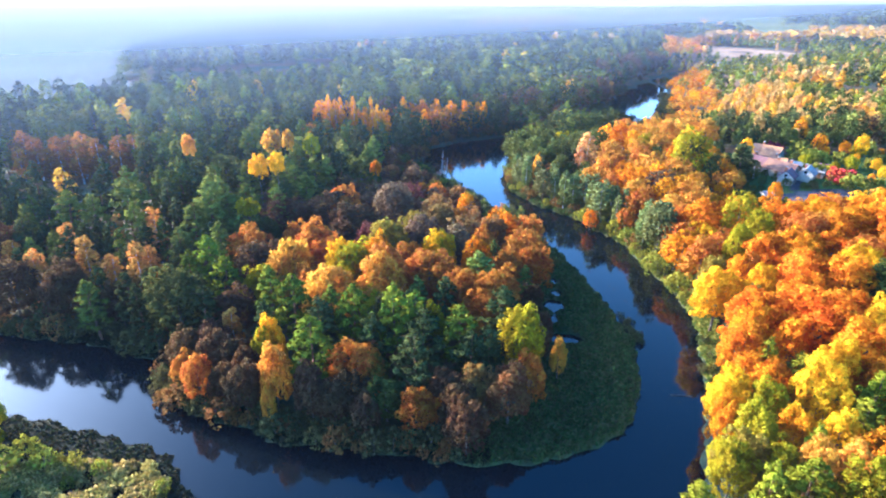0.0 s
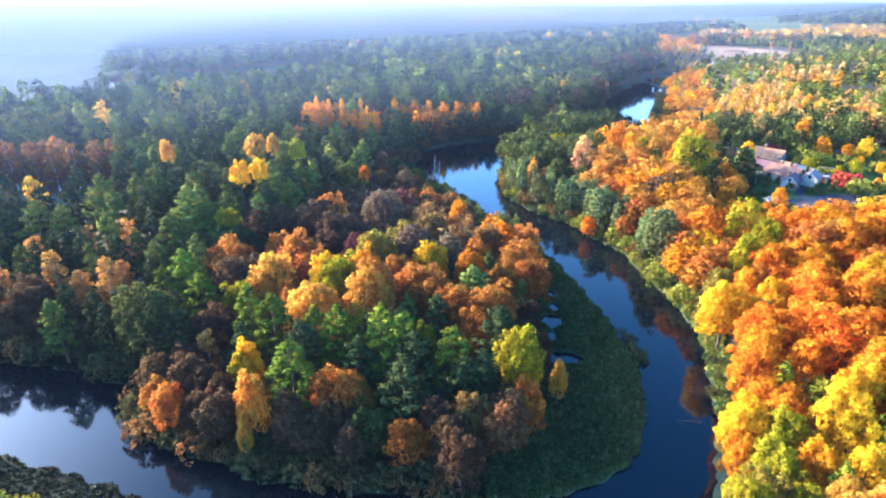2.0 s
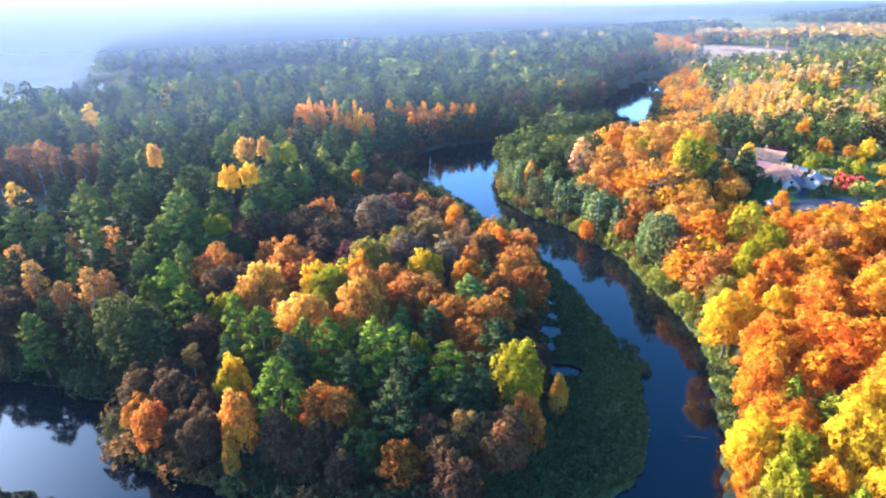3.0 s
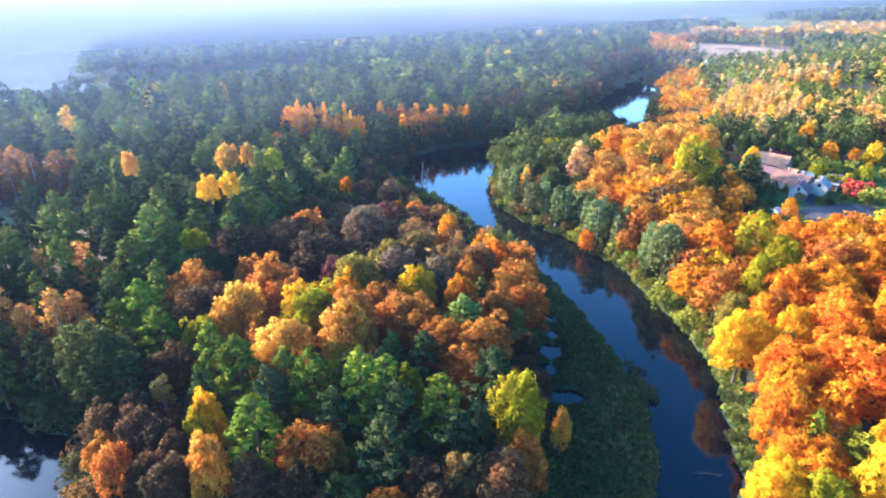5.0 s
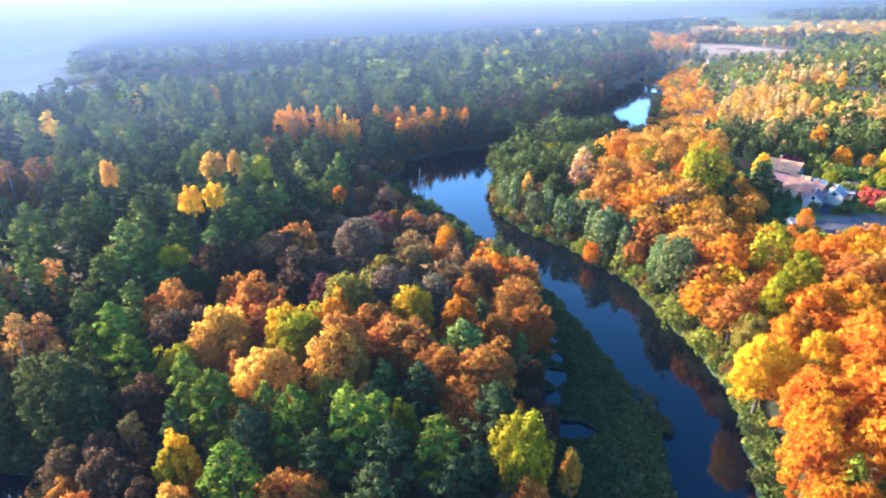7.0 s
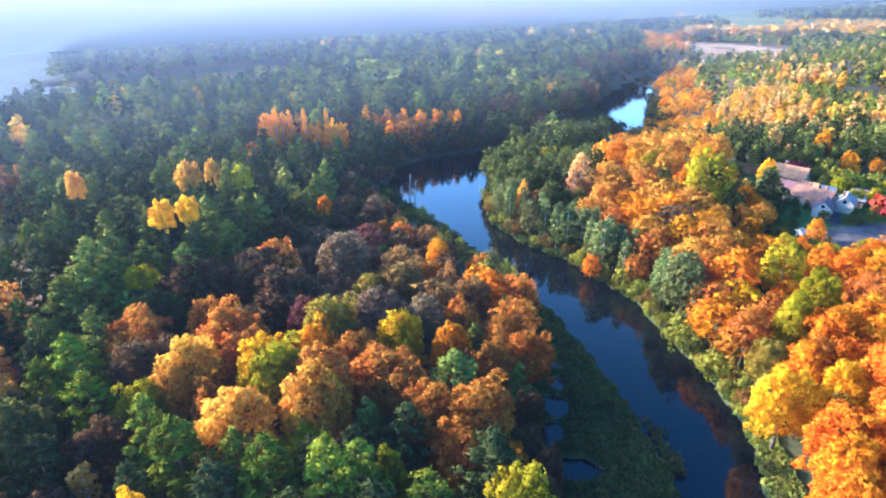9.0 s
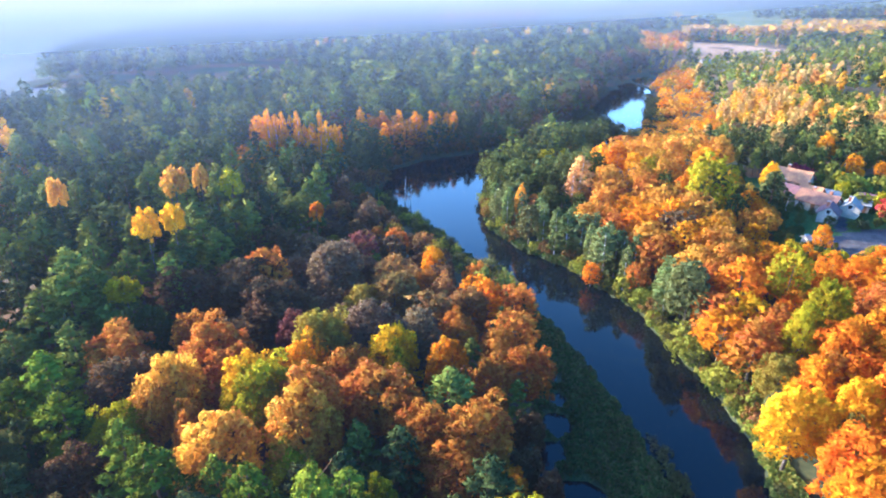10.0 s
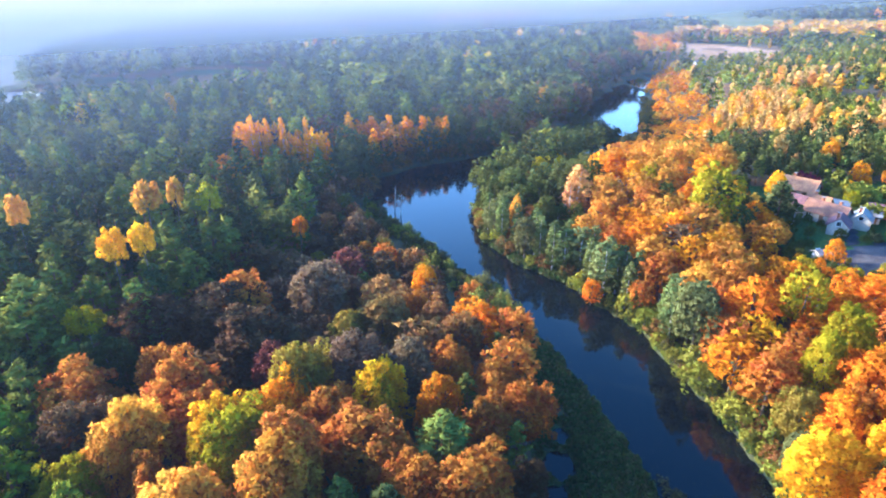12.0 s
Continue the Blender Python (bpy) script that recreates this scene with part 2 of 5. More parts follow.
def spread(lo, hi, fine, a, b):
    """Fine steps from lo to hi, growing ones out to a and b."""
    mid = np.arange(lo, hi + fine, fine)
    out, s = [mid[-1]], fine
    while out[-1] < b:
        s *= 1.25
        out.append(out[-1] + s)
    back, s = [mid[0]], fine
    while back[-1] > a:
        s *= 1.25
        back.append(back[-1] - s)
    return np.concatenate([back[:0:-1], mid, out[1:]])


gx, gy = spread(-130, 180, 2.0, -4800, 4800), spread(40, 330, 2.0, -1500, 4900)
GX, GY = np.meshgrid(gx, gy)
ground = new("ground", mesh_of("ground", np.stack([GX.ravel(), GY.ravel(), height(GX, GY).ravel()], 1), grid_faces(len(gx), len(gy)), GROUND, True))
tagged(ground, "leaf-littered forest floor with low river banks", "ground", kind="structure")
wx, wy = np.linspace(-192, 218, 60), np.linspace(44, 562, 70)
WX, WY = np.meshgrid(wx, wy)
water = new("river", mesh_of("river", np.stack([WX.ravel(), WY.ravel(), 0 * WX.ravel()], 1), grid_faces(60, 70), WATER, True))
tagged(water, "calm dark river water mirroring sky and trees", "river", kind="structure")


def patch_mesh(name, poly, cell, lift, mat):
    """A sheet over the land inside an outline."""
    p = np.array(poly, float)
    (x0, y0), (x1, y1) = p.min(0), p.max(0)
    nx, ny = int((x1 - x0) / cell) + 2, int((y1 - y0) / cell) + 2
    X, Y = np.meshgrid(np.linspace(x0, x1, nx), np.linspace(y0, y1, ny))
    f = grid_faces(nx, ny)
    keep = inside(p, X.ravel()[f].mean(1), Y.ravel()[f].mean(1))
    return mesh_of(name, np.stack([X.ravel(), Y.ravel(), height(X, Y).ravel() + lift], 1), f[keep], mat, True)


def patch(name, poly, mat, label, cell, lift=0.06):
    return tagged(new(name, patch_mesh(name, poly, cell, lift, mat)), label, "ground", kind="structure")


# ---- trees ----
def leaf_blades(points, normals, size, jitter, r, slim=1.0):
    """Pointed leaf-clump blades at points, facing about along normals."""
    n = len(points)
    nn = normals + r.normal(0, jitter, (n, 3))
    nn /= np.linalg.norm(nn, axis=1, keepdims=True) + 1e-9
    t = np.cross(nn, r.normal(0, 1, (n, 3)))
    t /= np.linalg.norm(t, axis=1, keepdims=True) + 1e-9
    b = np.cross(nn, t)
    s = size * r.uniform(0.6, 1.35, (n, 1))
    w, l = s * slim, s / slim
    v = np.stack([points - t * l * 0.45 - b * w * 0.45, points + t * l * 0.75, points - t * l * 0.4 + b * w * 0.5], 1)
    return v.reshape(-1, 3)


def blade_faces(nverts):
    return np.arange(nverts, dtype=np.int32).reshape(-1, 3)


def leafy(name, crown, mat):
    """A crown mesh whose blades shade like the clump that they sit on."""
    v, n = crown
    me = mesh_of(name, v, blade_faces(len(v)), mat, True)
    me.normals_split_custom_set_from_vertices(n.tolist())
    return me


def sphere_dirs(n, r):
    d = r.normal(0, 1, (n, 3))
    return d / np.linalg.norm(d, axis=1, keepdims=True)


def lobes_leaves(centres, radii, squash, count, size, jitter, r, middle, slim=1.0, ragged=(0.72, 1.2)):
    w = radii ** 2
    pick = r.choice(len(radii), count * 3, p=w / w.sum())
    d = sphere_dirs(count * 3, r)
    out = centres[pick] - middle
    out /= np.linalg.norm(out, axis=1, keepdims=True) + 1e-9
    good = ((d * out).sum(1) > -0.35) & (d[:, 2] > -0.75)
    pick, d = pick[good], d[good]
    p = centres[pick] + d * radii[pick][:, None] * np.array([1, 1, squash]) * r.uniform(*ragged, (len(d), 1))
    keep = np.ones(len(p), bool)
    for c, rad in zip(centres, radii):
        keep &= np.linalg.norm((p - c) / np.array([1, 1, squash]), axis=1) > rad * 0.6
    p, d = p[keep][:count], d[keep][:count]
    soft = d * 0.75 + (p - middle) / (np.linalg.norm(p - middle, axis=1, keepdims=True) + 1e-9) * 0.45 + r.normal(0, 0.22, d.shape)
    soft /= np.linalg.norm(soft, axis=1, keepdims=True)
    return leaf_blades(p, d, size, jitter, r, slim), np.repeat(soft, 3, 0)


def broad_crown(seed, count, size, top=15.0, bottom=1.6, radius=4.0, lobes=105):
    r = np.random.default_rng(seed)
    mid = np.array([0, 0, (top + bottom) / 2 + 0.3])
    rz = (top - bottom) / 2
    g = np.arange(lobes) + 0.5
    z = 1 - 1.62 * g / lobes
    a = g * 2.39996 + r.uniform(0, 6)
    q = np.sqrt(np.maximum(0, 1 - z * z))
    d = np.stack([q * np.cos(a), q * np.sin(a), z], 1)
    radii = radius * r.uniform(0.14, 0.27, lobes)
    uneven = 1 + 0.17 * np.sin(2 * a + r.uniform(0, 6)) + 0.13 * np.sin(3 * a + r.uniform(0, 6)) * q
    c = mid + d * np.array([radius, radius, rz]) * (r.uniform(0.68, 0.9, lobes) * uneven)[:, None] + r.normal(0, 0.38, (lobes, 3))
    return lobes_leaves(c, radii, 1.2, count, size, 0.8, r, mid, 0.9, (0.68, 1.25))


def pine_crown(seed, count, size, top=20.0, bottom=7.0, radius=3.35):
    """Whorls of flat needle tufts, narrow at the tip and ragged at the sides."""
    r = np.random.default_rng(seed)
    cs, rs = [[0.1, 0, top - 0.5], [0, 0.1, top - 1.3]], [0.5, 0.7]
    z = top - 2.0
    while z > bottom:
        u = (top - z) / (top - bottom)
        n = int(r.integers(4, 7))
        a0 = r.uniform(0, 6.3)
        for k in range(n):
            a = a0 + k * 6.283 / n + r.uniform(-0.5, 0.5)
            d = radius * (0.14 + 0.86 * min(1, u * 1.5)) * r.uniform(0.4, 1.1) * (1 - 0.5 * max(0, u - 0.6))
            cs.append([d * math.cos(a), d * math.sin(a), z + r.uniform(-0.5, 0.4) - 0.12 * d])
            rs.append(r.uniform(0.42, 0.68) + 0.25 * min(1, u))
        z -= r.uniform(0.8, 1.35)
    c, rad = np.array(cs), np.array(rs)
    return lobes_leaves(c, rad, 0.5, count, size, 0.75, r, np.array([0, 0, bottom - 3]), 0.66, (0.6, 1.25))


def slender_crown(seed, count, size, top=15.0, bottom=3.0, radius=1.9):
    r = np.random.default_rng(seed)
    n = 20
    zz = np.linspace(bottom, top - 0.6, n)
    u = (zz - bottom) / (top - bottom)
    w = radius * np.sqrt(np.maximum(0.03, np.sin(np.pi * (0.12 + 0.86 * u)))) * 0.55
    a = np.arange(n) * 2.4 + r.uniform(0, 6)
    c = np.stack([w * np.cos(a), w * np.sin(a), zz], 1)
    rad = radius * (0.62 - 0.25 * u) * r.uniform(0.8, 1.15, n)
    return lobes_leaves(c, rad, 1.2, count, size, 0.7, r, np.array([0, 0, (top + bottom) / 2]))


def tube(points, radii, sides):
    """A tapered limb through points."""
    v, f = [], []
    for i, (p, rad) in enumerate(zip(points, radii)):
        for k in range(sides):
            a = 6.2832 * k / sides
            v.append((p[0] + rad * math.cos(a), p[1] + rad * math.sin(a), p[2]))
    for i in range(len(points) - 1):
        for k in range(sides):
            f.append((i * sides + k, i * sides + (k + 1) % sides, (i + 1) * sides + (k + 1) % sides, (i + 1) * sides + k))
    return v, f


def trunk_mesh(name, seed, top, girth, limbs, reach, start, mat):
    r = np.random.default_rng(seed)
    V, F = [], []

    def put(v, f):
        o = len(V)
        V.extend(v)
        F.extend([tuple(i + o for i in q) for q in f])
    bend = r.normal(0, 0.25, 2)
    zs = np.linspace(-0.4, top, 5)
    put(*tube([(bend[0] * (z / top) ** 2, bend[1] * (z / top) ** 2, z) for z in zs], [girth * (1.15 - z / top) + 0.03 for z in zs], 6))
    for k in range(limbs):
        z = start + (top - start) * (k + 0.5) / limbs * 0.9
        a = k * 2.4 + r.uniform(-0.4, 0.4)
        l = reach * r.uniform(0.6, 1.0)
        pts = [(l * u * math.cos(a + 0.3 * u), l * u * math.sin(a + 0.3 * u), z + l * u * r.uniform(0.35, 0.8)) for u in (0, 0.5, 1)]
        put(*tube(pts, [girth * 0.4, girth * 0.22, 0.03], 3))
    return mesh_of(name, V, F, mat, True)


KINDS = {}


def species(key, crown, trunk, heights, near=2000, mid=430, size=0.42, variants=4):
    """Meshes of one kind of tree: several crowns, each fine and plainer, and trunks."""
    fine = [leafy("crown", crown(11 * i + 3, near, size), LEAF) for i in range(variants)]
    plain = [leafy("crown", crown(11 * i + 3, mid, size * 1.85), LEAF) for i in range(variants)]
    trunks = [trunk(i) for i in range(2)]
    KINDS[key] = (fine, plain, trunks, heights)


species("broad", lambda s, n, z: broad_crown(s, n, z), lambda i: trunk_mesh("trunk", i, 12.0, 0.24, 6, 3.2, 4.0, BARK), 15.0, 5600, 900, 0.42, 7)
species("pine", lambda s, n, z: pine_crown(s, n, z), lambda i: trunk_mesh("trunk", 20 + i, 19.3, 0.21, 6, 2.2, 9.0, PINE_BARK), 20.0, 2400, 720, 0.44, 6)
species("slender", lambda s, n, z: slender_crown(s, n, z), lambda i: trunk_mesh("trunk", 40 + i, 14.0, 0.14, 8, 1.4, 3.0, BIRCH_BARK), 15.0, 2600, 700, 0.32, 4)
species("tall", lambda s, n, z: broad_crown(s, n, z, 20.0, 14.6, 3.0, 60), lambda i: trunk_mesh("trunk", 80 + i, 18.0, 0.2, 8, 2.2, 10.0, BARK), 20.0, 2200, 700, 0.42, 3)
species("bush", lambda s, n, z: broad_crown(s, n, z, 3.6, 0.1, 1.9, 44), lambda i: trunk_mesh("trunk", 60 + i, 2.4, 0.07, 5, 1.2, 0.4, BARK), 3.6, 400, 240, 0.38, 4)

# name, tree shape, leaf colour, label, category
TINTS = {
    "orange": ("beech_tree", "broad", (0.69, 0.22, 0.012), "beech tree with a bright orange autumn crown", "tree"),
    "amber": ("beech_tree", "broad", (0.76, 0.295, 0.012), "beech tree with an amber golden autumn crown", "tree"),
    "rust": ("oak_tree", "broad", (0.48, 0.17, 0.028), "oak tree with a rust-brown autumn crown", "tree"),
    # brown carries the pines' shade in its colour, tan is the lit version
    "brown": ("oak_tree", "broad", (0.125, 0.072, 0.034), "oak tree with dull brown thinning leaves, toned down for shade", "tree"),
    "tan": ("oak_tree", "broad", (0.33, 0.165, 0.052), "oak tree with a dull tan-brown autumn crown", "tree"),
    "ochre": ("beech_tree", "broad", (0.58, 0.265, 0.034), "beech tree with an ochre golden-brown autumn crown", "tree"),
    "mauve": ("ash_tree", "broad", (0.19, 0.118, 0.066), "nearly bare ash tree with greyish mauve twigs", "tree"),
    "yellow": ("maple_tree", "broad", (0.78, 0.43, 0.01), "maple tree with a clear yellow autumn crown", "tree"),
    "pale": ("linden_tree", "broad", (0.7, 0.355, 0.042), "linden tree with a pale straw-gold crown", "tree"),
    "lime": ("maple_tree", "broad", (0.33, 0.28, 0.011), "maple tree still lime green, turning yellow", "tree"),
    "green": ("alder_tree", "broad", (0.09, 0.105, 0.026), "alder tree with a dull green crown", "tree"),
    "olive": ("linden_tree", "broad", (0.27, 0.2, 0.03), "linden tree with an olive-brown half-turned crown", "tree"),
    "wine": ("dogwood_tree", "broad", (0.2, 0.075, 0.055), "small tree with a dull wine-red crown", "tree"),
    "grey": ("willow_tree", "broad", (0.15, 0.16, 0.055), "willow tree with grey-green leaves on the riverbank", "tree"),
    # pine tones: the bright ones stand for sunlit crowns, the dark one for shade
    "pine": ("pine_tree", "pine", (0.17, 0.185, 0.034), "tall pine tree with a dark green crown", "tree"),
    "scots": ("pine_tree", "pine", (0.15, 0.18, 0.018), "spreading pine tree with a sunlit green crown", "tree"),
    "sapling": ("pine_tree", "pine", (0.24, 0.24, 0.016), "young pine tree with a fresh green crown", "tree"),
    "shade_pine": ("pine_tree", "pine", (0.06, 0.072, 0.024), "tall pine tree with a bluish dark crown", "tree"),
    "birch": ("birch_tree", "slender", (0.7, 0.38, 0.04), "slender birch tree with golden leaves", "tree"),
    "copper": ("larch_tree", "slender", (0.64, 0.29, 0.06), "slender larch tree with copper autumn needles", "tree"),
    # copper made darker: the shade on the western row is in this colour
    "shaded_copper": ("larch_tree", "slender", (0.34, 0.15, 0.04), "slender larch tree with orange-brown needles, dulled for shade", "tree"),
    "flame": ("larch_tree", "slender", (0.84, 0.33, 0.012), "slender sunlit larch tree with orange autumn needles", "tree"),
    "pinkish": ("larch_tree", "slender", (0.6, 0.3, 0.1), "tall larch tree with pale pinkish copper needles", "tree"),
    "larch": ("larch_tree", "slender", (0.56, 0.34, 0.10), "slender larch tree with pale golden needles", "tree"),
    "poplar": ("poplar_tree", "slender", (0.16, 0.19, 0.06), "slender poplar tree with grey-green leaves", "tree"),
    "shrub": ("shrub", "bush", (0.23, 0.24, 0.035), "low green and yellow shrub on the bank", "shrub"),
    "sallow": ("willow_shrub", "bush", (0.27, 0.27, 0.035), "pale green willow shrub on the bank", "shrub"),
    "straw": ("willow_shrub", "bush", (0.46, 0.36, 0.11), "straw-coloured willow shrub on the marsh", "shrub"),
    "bramble": ("bramble_bush", "bush", (0.10, 0.10, 0.035), "dark bramble shrub at the water's edge", "shrub"),
    "alderbush": ("alder_shrub", "bush", (0.085, 0.085, 0.032), "dark alder shrub on the shaded upper bank", "shrub"),
    "russet": ("hazel_shrub", "bush", (0.26, 0.13, 0.04), "russet shrub hanging over the water", "shrub"),
    "mulberry": ("shrub", "bush", (0.10, 0.02, 0.04), "dark maroon garden shrub beside a cottage", "shrub"),
    "redbush": ("shrub", "bush", (0.4, 0.065, 0.04), "round crimson garden shrub on the lawn", "shrub"),
}
for key, source in (("paletop", "pale"), ("goldtop", "yellow"), ("limetop", "lime"), ("rusttop", "orange")):
    name, _, col, label, category = TINTS[source]
    TINTS[key] = (name, "tall", col, label.replace("with a", "drawn up among pines with a"), category)
tally, cells = {}, {}
GIRTH = {"broad": 0.267, "pine": 0.158, "slender": 0.12, "bush": 0.5, "tall": 0.15}
THIN = {"broad": 0.54, "pine": 0.14, "slender": 0.42, "bush": 0.42, "tall": 0.48}      # share of light passing the leaves


def girth(shape, h, wide):
    return GIRTH[shape] * h * wide


def hold(x, y, r):
    cells.setdefault((int(x // 12), int(y // 12)), []).append((x, y, r))


def free(x, y, r, overlap=0.74):
    cx, cy = int(x // 12), int(y // 12)
    for i in (-1, 0, 1):
        for j in (-1, 0, 1):
            for px, py, pr in cells.get((cx + i, cy + j), ()):
                if (px - x) ** 2 + (py - y) ** 2 < (overlap * (r + pr)) ** 2:
                    return False
    return True


def plant(tint, x, y, h, fine, wide=1.0, z=None):
    name, shape, col, label, category = TINTS[tint]
    crowns, plain, trunks, full = KINDS[shape]
    k = int(rng.integers(0, 1000))
    z = at_height(x, y) if z is None else z
    ob = tagged(new(name), label, category, group="woods along the river")
    s = h / full
    w = s * wide * rng.uniform(0.92, 1.1)
    ob.matrix_basis = pose(x, y, z - 0.1, rng.uniform(-2, 2), rng.uniform(-2, 2), rng.uniform(0, 360)) @ Matrix.Diagonal((w * rng.uniform(0.88, 1.12), w * rng.uniform(0.88, 1.12), s, 1))
    t = new("trunk", trunks[k % len(trunks)])
    t.parent = ob
    c = new("crown", (crowns if fine else plain)[k % len(crowns)])
    c.parent = ob
    v = rng.uniform(0.66, 1.22) if shape == "pine" else rng.uniform(0.8, 1.18)
    c.color = (*(min(1, a * v * rng.uniform(0.93, 1.07)) for a in col), THIN[shape])
    hold(x, y, girth(shape, h, wide))
    tally[name] = tally.get(name, 0) + 1
    return ob


